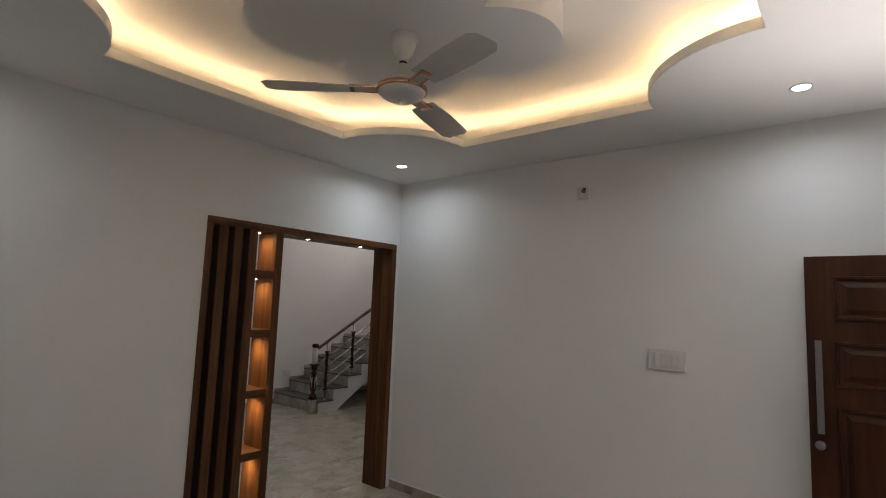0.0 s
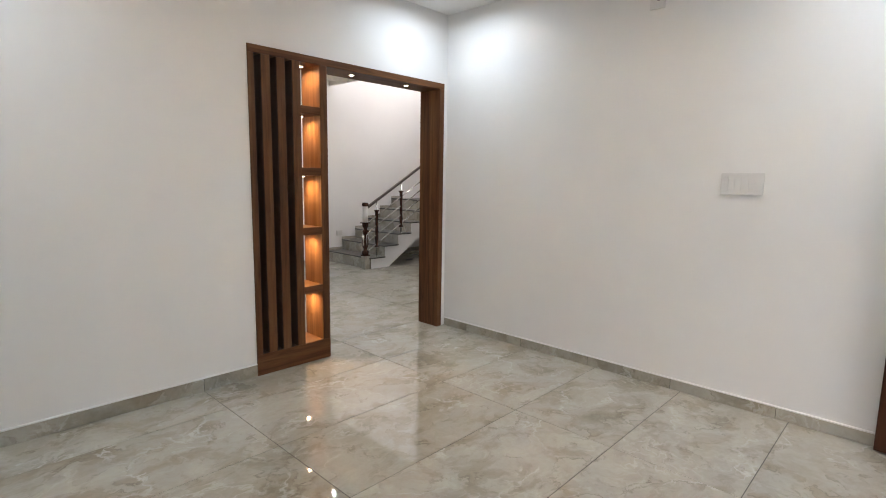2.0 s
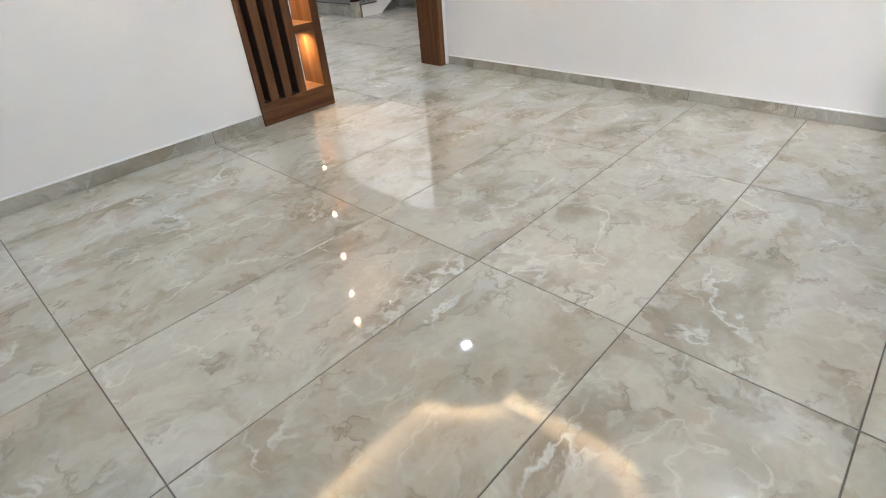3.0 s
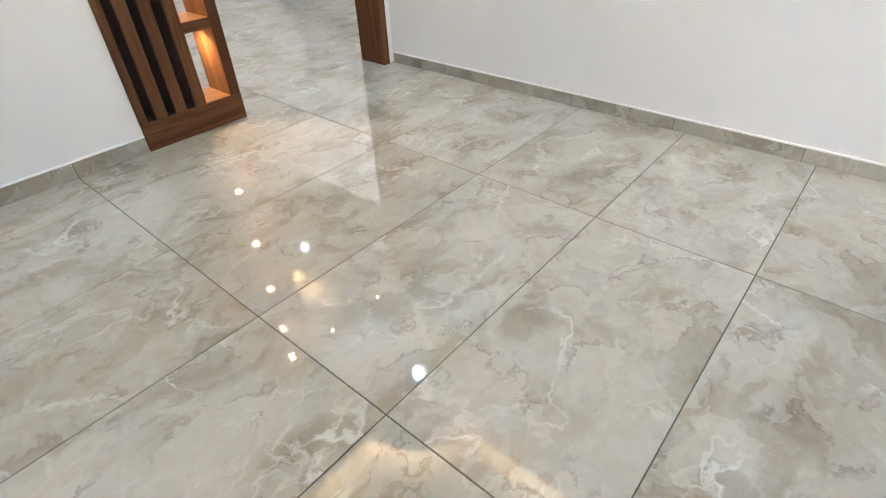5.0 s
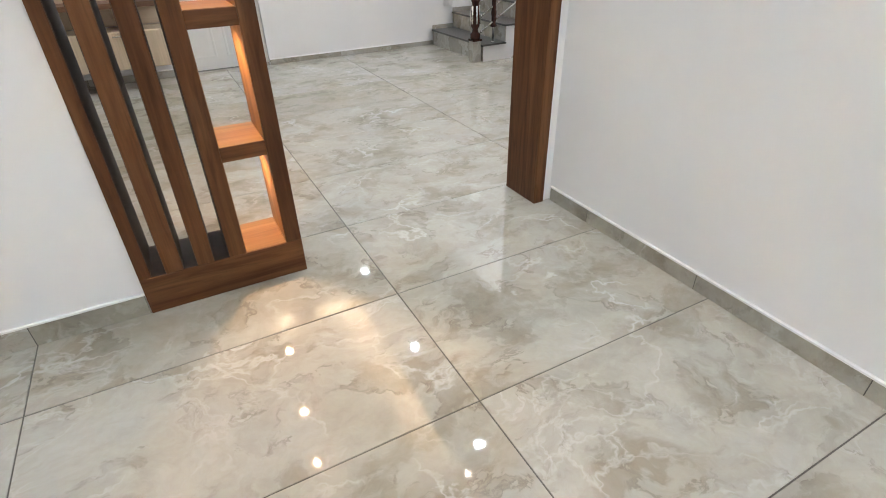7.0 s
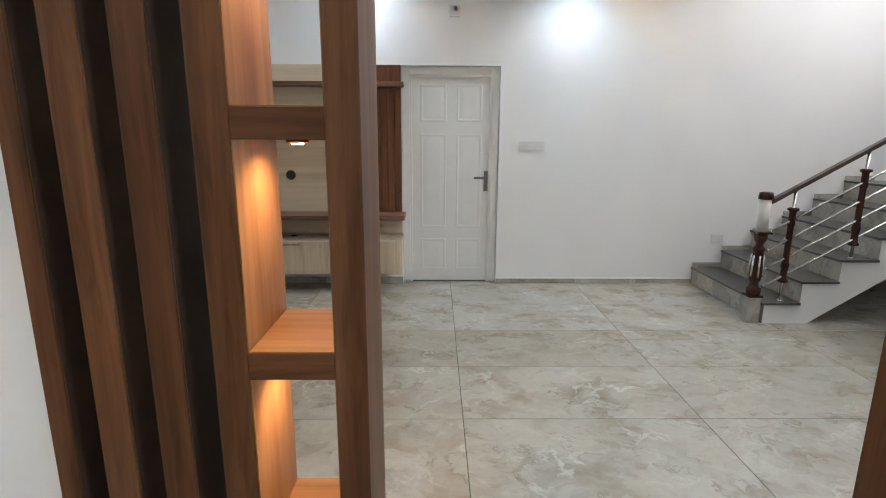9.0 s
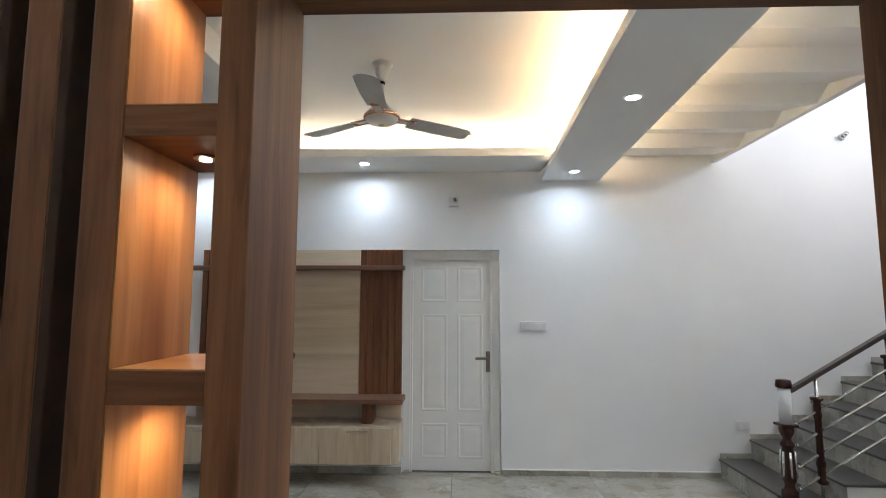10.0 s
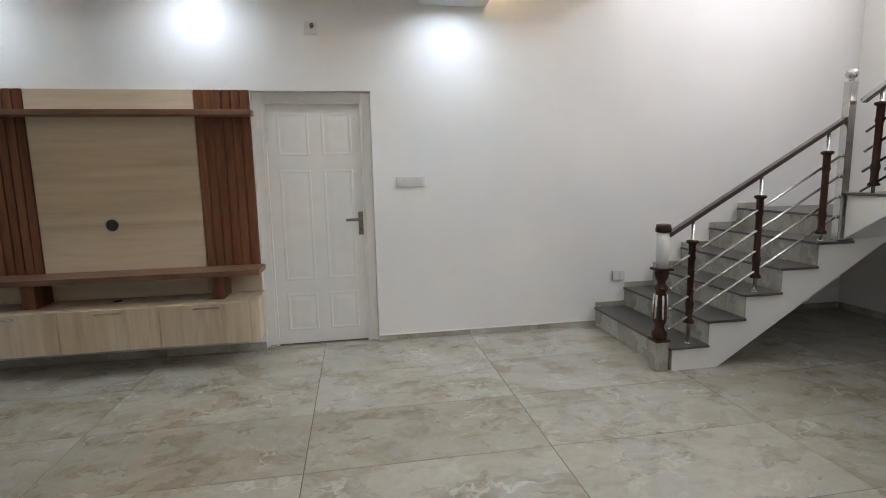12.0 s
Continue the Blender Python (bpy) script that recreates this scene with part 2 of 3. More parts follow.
DOORPAINT = plain("white_door_paint", (0.74, 0.735, 0.71), 0.38, 0, 0.025, 9, 0.25, 40)
GRANITE = plain("dark_granite", (0.076, 0.073, 0.067), 0.34, 0, 0.7, 220)
STEEL = plain("brushed_steel", (0.60, 0.59, 0.57), 0.24, 1.0, 0.08, 30)
BLACKSTEEL = plain("dark_handrail", (0.085, 0.065, 0.058), 0.3, 0.4, 0.2, 20)
BRONZE = plain("antique_handle", (0.16, 0.14, 0.115), 0.38, 0.9, 0.2, 30)
COPPER = plain("copper_trim", (0.70, 0.38, 0.26), 0.25, 1.0, 0.06, 20)
FANWHITE = plain("fan_enamel", (0.72, 0.70, 0.67), 0.3, 0, 0.03, 12)
# fan enamel made greyer: the blades' underside shade is put into the colour
BLADE_SHADED = plain("fan_blade_shaded_enamel", (0.53, 0.51, 0.48), 0.35, 0, 0.05, 9)
PLASTIC = plain("white_plastic", (0.68, 0.675, 0.66), 0.35, 0, 0.02, 10)
# walnut darkened in its colour for the shade between the slats
GAP_SHADE = plain("slat_gap_shade", (0.056, 0.027, 0.015), 0.6, 0, 0.25, 12)
BLACK = plain("black_rubber", (0.012, 0.012, 0.012), 0.6, 0, 0.2, 30)
CONCRETE = plain("outside_paving", (0.30, 0.29, 0.27), 0.9, 0, 0.2, 2.0, 0.3, 40)
LED_WARM = glow("warm_led", (1.0, 0.77, 0.47), LED)
LED_HALL = glow("warm_led_hall", (1.0, 0.84, 0.60), LED2)
LED_WELL = glow("warm_led_well", (1.0, 0.84, 0.58), LED3)
LENS_COOL = glow("cool_lens", (0.90, 0.96, 1.0), 12.0)
LENS_WARM = glow("warm_lens", (1.0, 0.82, 0.60), 16.0)


# ---- mesh helpers ----
def box(bm, x0, x1, y0, y1, z0, z1, bevel=0.0):
    vs = [bm.verts.new(p) for p in ((x0, y0, z0), (x1, y0, z0), (x1, y1, z0), (x0, y1, z0), (x0, y0, z1), (x1, y0, z1), (x1, y1, z1), (x0, y1, z1))]
    fs = [bm.faces.new([vs[i] for i in q]) for q in ((0, 3, 2, 1), (4, 5, 6, 7), (0, 1, 5, 4), (1, 2, 6, 5), (2, 3, 7, 6), (3, 0, 4, 7))]
    if bevel:
        edges = list({e for f in fs for e in f.edges})
        bmesh.ops.bevel(bm, geom=edges, offset=bevel, segments=2, profile=0.6, affect="EDGES")
    return bm


def boxes(*specs, bevel=0.0):
    bm = bmesh.new()
    for s in specs:
        box(bm, *s, bevel=bevel)
    return bm


def lathe(profile, seg=24, axis="z", at=(0, 0, 0)):
    """A turned solid from (radius, height) pairs."""
    bm = bmesh.new()
    rings = []
    for r, h in profile:
        ring = []
        for i in range(seg):
            a = 2 * math.pi * i / seg
            p = (r * math.cos(a), r * math.sin(a), h)
            if axis == "y":
                p = (p[0], p[2], p[1])
            elif axis == "x":
                p = (p[2], p[0], p[1])
            ring.append(bm.verts.new((p[0] + at[0], p[1] + at[1], p[2] + at[2])))
        rings.append(ring)
    for a, b in zip(rings, rings[1:]):
        for i in range(seg):
            bm.faces.new((a[i], a[(i + 1) % seg], b[(i + 1) % seg], b[i]))
    bm.faces.new(rings[0][::-1])
    bm.faces.new(rings[-1])
    bmesh.ops.recalc_face_normals(bm, faces=bm.faces)
    for f in bm.faces:
        f.smooth = len(f.verts) == 4
    return bm


def rod(p, q, r, seg=12):
    """A round bar from p to q."""
    p, q = Vector(p), Vector(q)
    bm = lathe([(r, 0), (r, (q - p).length)], seg)
    bm.transform(Matrix.Translation(p) @ (q - p).to_track_quat("Z", "Y").to_matrix().to_4x4())
    return bm


def bar(p, q, w, h, bevel=0.004):
    """A rectangular bar from p to q, w across, h high."""
    p, q = Vector(p), Vector(q)
    bm = boxes((-w / 2, w / 2, -h / 2, h / 2, 0, (q - p).length), bevel=bevel)
    bm.transform(Matrix.Translation(p) @ (q - p).to_track_quat("Z", "Y").to_matrix().to_4x4())
    return bm


def prism(outline, axis, a, b):
    """A profile swept along an axis from a to b. Outline pairs are (x, z) for y, (y, z) for x, (x, y) for z."""
    bm = bmesh.new()
    put = {"y": lambda u, v, s: (u, s, v), "x": lambda u, v, s: (s, u, v), "z": lambda u, v, s: (u, v, s)}[axis]
    lo = [bm.verts.new(put(u, v, a)) for u, v in outline]
    hi = [bm.verts.new(put(u, v, b)) for u, v in outline]
    bm.faces.new(lo)
    bm.faces.new(hi[::-1])
    for i in range(len(lo)):
        j = (i + 1) % len(lo)
        bm.faces.new((lo[i], hi[i], hi[j], lo[j]))
    bmesh.ops.recalc_face_normals(bm, faces=bm.faces)
    return bm


def mesh_of(name, bm, material):
    me = bpy.data.meshes.new(name)
    bm.to_mesh(me)
    bm.free()
    me.materials.append(material)
    return me


def part(name, bm, material, parent, label=""):
    ob = new(name, mesh_of(name, bm, material))
    ob.parent = parent
    if label:
        tagged(ob, label)
    return ob


def thing(name, at, label, category, group="", kind=""):
    ob = new(name)
    ob.matrix_basis = pose(*at) if len(at) > 3 else Matrix.Translation(at)
    ob.empty_display_size = 0.1
    return tagged(ob, label, category, group, kind)


def solid(name, bm, material, label, category, kind="structure", group=""):
    return tagged(new(name, mesh_of(name, bm, material)), label, category, group, kind)


# ---- plan, in metres ----
ROOM_L, ROOM_S = -4.2, -4.3          # living room: left wall, street-side wall
HALL_R, HALL_N = 4.1, 4.16           # hall: stair-side wall, far wall
WT = 0.24                            # partition wall, y 0 to WT
CZ, CZ_TOP = 2.957, 3.155              # living room: dropped rim and raised ceiling
HZ = 3.18                            # hall ceiling
WELL_X, WELL_Z = 1.53, 5.6           # stairwell
OPEN_L, OPEN_R, OPEN_Z = -1.968, -0.052, 2.332
TX, TY, TW, TH = -1.07, -0.375, 1.28, 0.64   # floor tile grid

# ---- structure ----
solid("wall_partition", boxes(
    (ROOM_L - 0.2, OPEN_L, 0, WT, -0.03, WELL_Z), (OPEN_L, OPEN_R, 0, WT, OPEN_Z, WELL_Z), (OPEN_R, HALL_R + 0.2, 0, WT, -0.03, WELL_Z)),
    WALL, "white painted wall with a wide wood-lined opening", "wall")
solid("wall_east", boxes((0, 0.2, ROOM_S - 0.2, 0, -0.03, 3.3)), WALL, "white painted living room wall with switches", "wall")
solid("wall_west", boxes((ROOM_L - 0.2, ROOM_L, ROOM_S - 0.2, HALL_N + 0.2, -0.03, 3.4)), WALL, "plain white painted side wall", "wall")
solid("wall_south", boxes(
    (ROOM_L, -1.12, ROOM_S - 0.2, ROOM_S, -0.03, 3.3), (-1.12, -0.12, ROOM_S - 0.2, ROOM_S, 2.20, 3.3), (-0.12, 0, ROOM_S - 0.2, ROOM_S, -0.03, 3.3)),
    WALL, "white painted wall with the front doorway", "wall")
DX0, DX1, DZ = -1.552, -0.606, 2.130
solid("wall_north", boxes(
    (ROOM_L - 0.2, DX0, HALL_N, HALL_N + 0.2, -0.03, WELL_Z), (DX0, DX1, HALL_N, HALL_N + 0.2, DZ, WELL_Z), (DX1, HALL_R + 0.2, HALL_N, HALL_N + 0.2, -0.03, WELL_Z)),
    WALL, "white painted hall wall with a bedroom door", "wall")
solid("wall_stairwell", boxes((HALL_R, HALL_R + 0.2, WT, HALL_N, -0.03, 3.5), (HALL_R, HALL_R + 0.2, WT, 1.3, 3.5, 5.0), (HALL_R, HALL_R + 0.2, 3.1, HALL_N, 3.5, 5.0), (HALL_R, HALL_R + 0.2, WT, HALL_N, 5.0, WELL_Z)), WALL, "white painted stairwell wall", "wall")
solid("wall_landing", boxes((WELL_X - 0.15, WELL_X, WT, HALL_N, HZ + 0.2, WELL_Z)), WALL, "white painted wall above the stairwell", "wall")
solid("ceiling_stairwell", boxes((WELL_X - 0.15, HALL_R + 0.2, WT, HALL_N, WELL_Z, WELL_Z + 0.15)), CEIL, "white ceiling of the stairwell", "ceiling")
solid("ceiling_hall", boxes((ROOM_L, WELL_X - 0.001, WT, HALL_N, HZ, HZ + 0.2)), CEIL, "white painted hall ceiling", "ceiling")
solid("ceiling_living", boxes((ROOM_L, 0, ROOM_S, 0, CZ_TOP, CZ_TOP + 0.15)), CEIL, "raised white ceiling of the living room", "ceiling")
solid("ground", boxes((-40, 40, -60, ROOM_S - 0.2, -0.16, -0.06)), CONCRETE, "grey paved yard outside the front door", "ground")

# recess with scooped corners in the living room ceiling
RX0, RX1, RY0, RY1, RR = -3.52, -0.68, -3.32, -0.645, 0.64
RC = Vector(((RX0 + RX1) / 2, (RY0 + RY1) / 2))
MC = Vector((-2.075, -1.995))         # middle of the medallion


def recess_outline(grow=0.0):
    pts = []
    x0, x1, y0, y1, r = RX0 - grow, RX1 + grow, RY0 - grow, RY1 + grow, RR
    for cx, cy, a0 in ((x1, y1, 270), (x0, y1, 0), (x0, y0, 90), (x1, y0, 180)):
        arc = [(cx + r * math.cos(radians(a0 - 90 * k / 20)), cy + r * math.sin(radians(a0 - 90 * k / 20))) for k in range(21)]
        pts += arc
    out = []
    for a in pts:
        if not out or (Vector(a) - Vector(out[-1])).length > 1e-4:
            out.append(a)
    full = []
    for a, b in zip(out, out[1:] + out[:1]):
        n = max(1, int((Vector(b) - Vector(a)).length / 0.12))
        full += [tuple(Vector(a).lerp(Vector(b), k / n)) for k in range(n)]
    return full


def ceiling_rim():
    bm = bmesh.new()
    inner = recess_outline()
    hx0, hx1, hy0, hy1 = ROOM_L - 0.1, 0.1, ROOM_S - 0.1, 0.1
    rings = []
    for x, y in inner:
        d = Vector((x, y)) - RC
        s = min((hx1 - RC.x) / d.x if d.x > 0 else 1e9, (hx0 - RC.x) / d.x if d.x < 0 else 1e9, (hy1 - RC.y) / d.y if d.y > 0 else 1e9, (hy0 - RC.y) / d.y if d.y < 0 else 1e9)
        o = RC + d * s
        rings.append([bm.verts.new(p) for p in ((x, y, CZ + 0.004), (x, y, CZ + 0.055), (o.x, o.y, CZ + 0.06), (o.x, o.y, CZ))] + [bm.verts.new((x + d.normalized().x * 0.004, y + d.normalized().y * 0.004, CZ))])
    for a, b in zip(rings, rings[1:] + rings[:1]):
        for i, j in ((4, 0), (0, 1), (1, 2), (3, 4)):
            bm.faces.new((a[i], b[i], b[j], a[j]))
    bmesh.ops.recalc_face_normals(bm, faces=bm.faces)
    return bm


rim = solid("ceiling_rim", ceiling_rim(), CEIL, "dropped white plaster rim with scooped corners", "ceiling")


def ribbon(outer, inner, z, h):
    bm = bmesh.new()
    rings = [[bm.verts.new(p) for p in ((*a, z), (*a, z + h), (*b, z + h), (*b, z))] for a, b in zip(outer, inner)]
    for a, b in zip(rings, rings[1:] + rings[:1]):
        for i in range(4):
            bm.faces.new((a[i], b[i], b[(i + 1) % 4], a[(i + 1) % 4]))
    bmesh.ops.recalc_face_normals(bm, faces=bm.faces)
    return bm


solid("cove_light", ribbon(recess_outline(0.085), recess_outline(0.072), CZ + 0.058, 0.008), LED_WARM, "warm white strip light hidden in the ceiling recess", "cove light", "thing")


def clover():
    pts = []
    for i in range(160):
        a = 2 * math.pi * i / 160
        d = Vector((math.cos(a), math.sin(a)))
        best = 0
        for sx, sy in ((1, 1), (1, -1), (-1, 1), (-1, -1)):
            c = Vector((sx * 0.29, sy * 0.285))
            p = d.dot(c)
            q = p * p - c.length_squared + 0.322 ** 2
            if q >= 0:
                best = max(best, p + math.sqrt(q))
        pts.append((MC.x + d.x * best, MC.y + d.y * best))
    return pts


solid("ceiling_downstand", boxes((ROOM_L, 0, ROOM_S, -3.13, CZ_TOP - 0.05, CZ_TOP - 0.0005)), CEIL, "shallow white ceiling downstand", "ceiling")
solid("ceiling_clover", prism(clover(), "z", 2.99, CZ_TOP), CEIL, "white plaster four-lobed ceiling medallion", "ceiling")

# hall ceiling: beam tray, far strip, dropped panel, stepped soffit
BX0, BX1, BZ = -0.185, 0.38, 2.818


def beam_slab(in0, in1, z0, z1, y0=WT, y1=HALL_N):
    """A length of the beam, which runs slightly askew to the hall; in0 and in1 are set back from its two edges."""
    lo, hi = -0.027 * (HALL_N - y0), -0.027 * (HALL_N - y1)
    r0, r1 = -0.036 * (HALL_N - y0), -0.036 * (HALL_N - y1)
    return prism([(BX0 + in0 + lo, y0), (BX1 - in1 + r0, y0), (BX1 - in1 + r1, y1), (BX0 + in0 + hi, y1)], "z", z0, z1)


beam = solid("ceiling_beam", beam_slab(0, 0, BZ, BZ + 0.055), CEIL, "dropped white ceiling strip with downlights", "ceiling")
part("core", beam_slab(0.16, 0.16, BZ + 0.055, HZ), CEIL, beam)
SY, SZ = 3.60, 2.915
solid("ceiling_strip", boxes((ROOM_L, BX0, SY, HALL_N, SZ, SZ + 0.075), (ROOM_L, BX0 + 0.16, SY + 0.22, HALL_N, SZ + 0.075, HZ)), CEIL, "dropped white ceiling strip along the far wall", "ceiling")
solid("ceiling_panel", boxes((-3.5, -2.41, 1.0, 2.775, 3.01, HZ)), CEIL, "dropped rectangular white ceiling panel", "ceiling")
solid("cove_light_beam", beam_slab(0.09, BX1 - BX0 - 0.105, BZ + 0.058, BZ + 0.068, WT + 0.05, SY), LED_HALL, "warm white strip light on the ceiling tray", "cove light", "thing")
solid("cove_light_well", beam_slab(BX1 - BX0 - 0.105, 0.09, BZ + 0.058, BZ + 0.068, WT + 0.05, HALL_N - 0.02), LED_WELL, "warm white strip light beside the stairwell", "cove light", "thing")
solid("cove_light_strip", boxes((ROOM_L + 0.05, BX0 + 0.05, SY + 0.10, SY + 0.115, SZ + 0.078, SZ + 0.088)), LED_HALL, "warm white strip light over the far wall", "cove light", "thing")


def stepped_soffit():
    """Folded underside: each leaf drops steeply to a lip, then rises gently to the next."""
    lo, hi = 2.99, 3.085
    prof = [(WT, HZ - 0.002), (WT, hi)]
    y = 0.625
    while y < HALL_N - 0.06:
        prof += [(y - 0.12, hi), (y - 0.01, lo + 0.012), (y, lo), (y + 0.03, lo + 0.012)]
        y += 0.505
    prof += [(HALL_N, hi - 0.02), (HALL_N, HZ - 0.002)]
    bm = prism(prof, "x", BX1 - 0.24, WELL_X - 0.05)
    box(bm, WELL_X - 0.05, WELL_X, WT, HALL_N, lo - 0.002, HZ - 0.002)
    return bm


solid("ceiling_soffit", stepped_soffit(), CEIL, "stepped white plaster soffit beside the stairwell", "ceiling")


# ---- partition: slatted wooden screen and door lining ----
def partition_screen():
    s = thing("partition_screen", (0, 0, 0), "walnut laminate slatted screen with lit display niches in the opening", "room divider")
    F, B = -0.014, WT + 0.008
    zb, zt = 0.157, 2.278
    part("bottom_rail", boxes((OPEN_L, -1.346, F, B, 0, zb), bevel=0.003), WALNUT_X, s)
    part("header", boxes((OPEN_L, OPEN_R, F, B, zt, OPEN_Z), bevel=0.003), WALNUT_X, s)
    for x0, x1 in ((OPEN_L, -1.926), (-1.873, -1.81), (-1.758, -1.696), (-1.637, -1.573), (-1.408, -1.346)):
        part("slat", boxes((x0, x1, F + 0.001, B - 0.001, zb, zt), bevel=0.003), WALNUT, s)
    # thin dark sheets on gap sides and sills put the gaps' shade into colour
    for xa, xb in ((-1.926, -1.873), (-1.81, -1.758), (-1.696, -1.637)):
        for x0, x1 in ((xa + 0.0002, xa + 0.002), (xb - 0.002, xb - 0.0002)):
            part("slat_side_shade", boxes((x0, x1, F + 0.004, B - 0.004, zb + 0.001, zt - 0.001)), GAP_SHADE, s, "inner face of a slat, darkened with the gap's shade")
        part("gap_sill_shade", boxes((xa + 0.002, xb - 0.002, F + 0.006, B - 0.006, zb - 0.001, zb + 0.001)), GAP_SHADE, s)
    for z0, z1 in ((zb, 0.549), (0.605, 1.006), (1.062, 1.459), (1.515, 1.912), (1.968, zt)):
        for x0, x1 in ((-1.573, -1.571), (-1.410, -1.408)):
            part("niche_lining", boxes((x0, x1, F + 0.006, B - 0.006, z0 + 0.002, z1)), NICHE_WOOD, s)
        part("niche_floor", boxes((-1.570, -1.411, F + 0.006, B - 0.006, z0, z0 + 0.002)), NICHE_WOOD_X, s)
    for z in (0.605, 1.062, 1.515, 1.968):
        part("niche_shelf", boxes((-1.573, -1.408, F + 0.004, B - 0.004, z - 0.056, z), bevel=0.002), WALNUT_X, s)
    part("jamb", boxes((-0.113, OPEN_R, F, B, 0, zt), bevel=0.003), WALNUT, s)
    for z in (0.549, 1.006, 1.459, 1.912, zt):
        lamp = part("niche_lamp", lathe([(0.022, 0), (0.022, 0.006), (0.016, 0.007)], 20, "z", (-1.49, 0.115, z - 0.007)), STEEL, s)
        part("lens", lathe([(0.011, 0), (0.011, 0.003)], 16, "z", (-1.49, 0.115, z - 0.0095)), LENS_WARM, lamp)
        spot(-1.49, 0.115, z - 0.014, NICHE, (1.0, 0.63, 0.33), 170, 1.0, 0.015)
    for x in (-1.045, -0.448):
        lamp = part("header_lamp", lathe([(0.026, 0), (0.026, 0.006), (0.02, 0.007)], 20, "z", (x, 0.085, zt - 0.007)), STEEL, s)
        part("lens", lathe([(0.014, 0), (0.014, 0.003)], 16, "z", (x, 0.085, zt - 0.0095)), LENS_WARM, lamp)
        spot(x, 0.085, zt - 0.014, HEADER, (1.0, 0.88, 0.72), 100, 0.9, 0.008)
    return s


partition_screen()


# ---- ceiling fixtures ----
def downlight(x, y, z, watts, label, group):
    d = thing("downlight", (x, y, z), label, "downlight", group)
    part("trim_ring", lathe([(0.054, 0), (0.054, -0.004), (0.044, -0.006), (0.041, -0.002)], 28), PLASTIC, d)
    part("lens", lathe([(0.04, -0.002), (0.04, -0.004)], 28), LENS_COOL, d)
    disc_lamp(x, y, z - 0.006, watts, (0.69, 0.865, 1.0), 0.078)
    return d


for x, y in ((-0.53, -0.495), (-0.572, -3.39), (-3.68, -0.5), (-3.68, -3.42)):
    downlight(x, y, CZ, DL, "round white recessed downlight in the plaster rim", "living room downlights")
for x, y, z in ((0.06, 3.79, BZ), (0.022, 2.07, BZ), (-0.01, 0.6, BZ), (-1.89, 3.82, SZ), (-3.53, 3.85, SZ)):
    downlight(x, y, z, DL2, "round white recessed downlight in the dropped strip", "hall downlights")


def ceiling_fan(at, top, angle, blade_r, label, copper):
    """A three-bladed fan at rest; at is the motor's centre, top the ceiling above it."""
    f = thing("ceiling_fan", at, label, "ceiling fan")
    h = top - at[2]
    part("canopy", lathe([(0.068, h), (0.069, h - 0.008), (0.056, h - 0.013), (0.055, h - 0.04), (0.042, h - 0.08), (0.022, h - 0.108), (0.016, h - 0.122)], 28), FANWHITE, f)
    part("rubber_joint", lathe([(0.017, h - 0.138), (0.019, h - 0.134), (0.019, h - 0.124), (0.016, h - 0.120)], 20), BLACK, f, "black rubber joint")
    part("downrod", lathe([(0.0125, 0.05), (0.0125, h - 0.10)], 14), FANWHITE, f)
    part("yoke_cover", lathe([(0.060, 0.038), (0.052, 0.06), (0.028, 0.10), (0.018, 0.125)], 24), FANWHITE, f)
    part("motor", lathe([(0.03, -0.052), (0.062, -0.048), (0.094, -0.03), (0.112, -0.008), (0.112, 0.012), (0.092, 0.034), (0.05, 0.044)], 36), FANWHITE, f)
    part("trim_ring", lathe([(0.110, -0.012), (0.118, -0.008), (0.118, 0.006), (0.110, 0.012)], 36), copper, f, "polished copper trim ring")
    part("bottom_cap", lathe([(0.012, -0.066), (0.018, -0.06), (0.02, -0.05)], 20), FANWHITE, f)
    for k in range(3):
        turn = Matrix.Rotation(radians(angle + 120 * k), 4, "Z")
        arm = boxes((0.10, 0.215, -0.033, -0.024, -0.009, 0.001), (0.10, 0.215, 0.024, 0.033, -0.009, 0.001), (0.215, 0.238, -0.036, 0.036, -0.009, 0.001), bevel=0.002)
        arm.transform(turn)
        holder = part("blade_arm", arm, copper, f, "copper blade bracket")
        plate = boxes((0.095, 0.225, -0.0235, 0.0235, -0.0065, -0.0025), bevel=0.001)
        plate.transform(turn)
        part("arm_plate", plate, BLADE_SHADED, holder)
        bm = bmesh.new()
        rows = []
        n = 14
        for i in range(n + 1):
            u = i / n
            x = 0.19 + (blade_r - 0.19) * u
            w = 0.060 + 0.014 * math.sin(u * 2.4)
            if u > 0.93:
                w *= 1 - 0.35 * ((u - 0.93) / 0.07) ** 2
            skew = 0.012 * u
            tilt = math.sin(radians(11 - 4 * u))
            row = []
            for j in range(5):
                y = -w + 2 * w * j / 4 + skew
                z = -0.004 - tilt * y - 0.010 * u + 0.004 * (1 - (2 * j / 4 - 1) ** 2)
                row.append(((x, y, z), (x, y, z - 0.0035)))
            rows.append([(bm.verts.new(a), bm.verts.new(b)) for a, b in row])
        for a, b in zip(rows, rows[1:]):
            for j in range(4):
                bm.faces.new((a[j][0], b[j][0], b[j + 1][0], a[j + 1][0]))
                bm.faces.new((a[j][1], a[j + 1][1], b[j + 1][1], b[j][1]))
            for j, s in ((0, 0), (4, 1)):
                bm.faces.new((a[j][0], a[j][1], b[j][1], b[j][0]) if s == 0 else (a[j][0], b[j][0], b[j][1], a[j][1]))
        for row in (rows[0], rows[-1]):
            for j in range(4):
                bm.faces.new((row[j][0], row[j + 1][0], row[j + 1][1], row[j][1]))
        bmesh.ops.recalc_face_normals(bm, faces=bm.faces)
        bm.transform(turn)
        part("blade", bm, BLADE_SHADED, f)
    return f


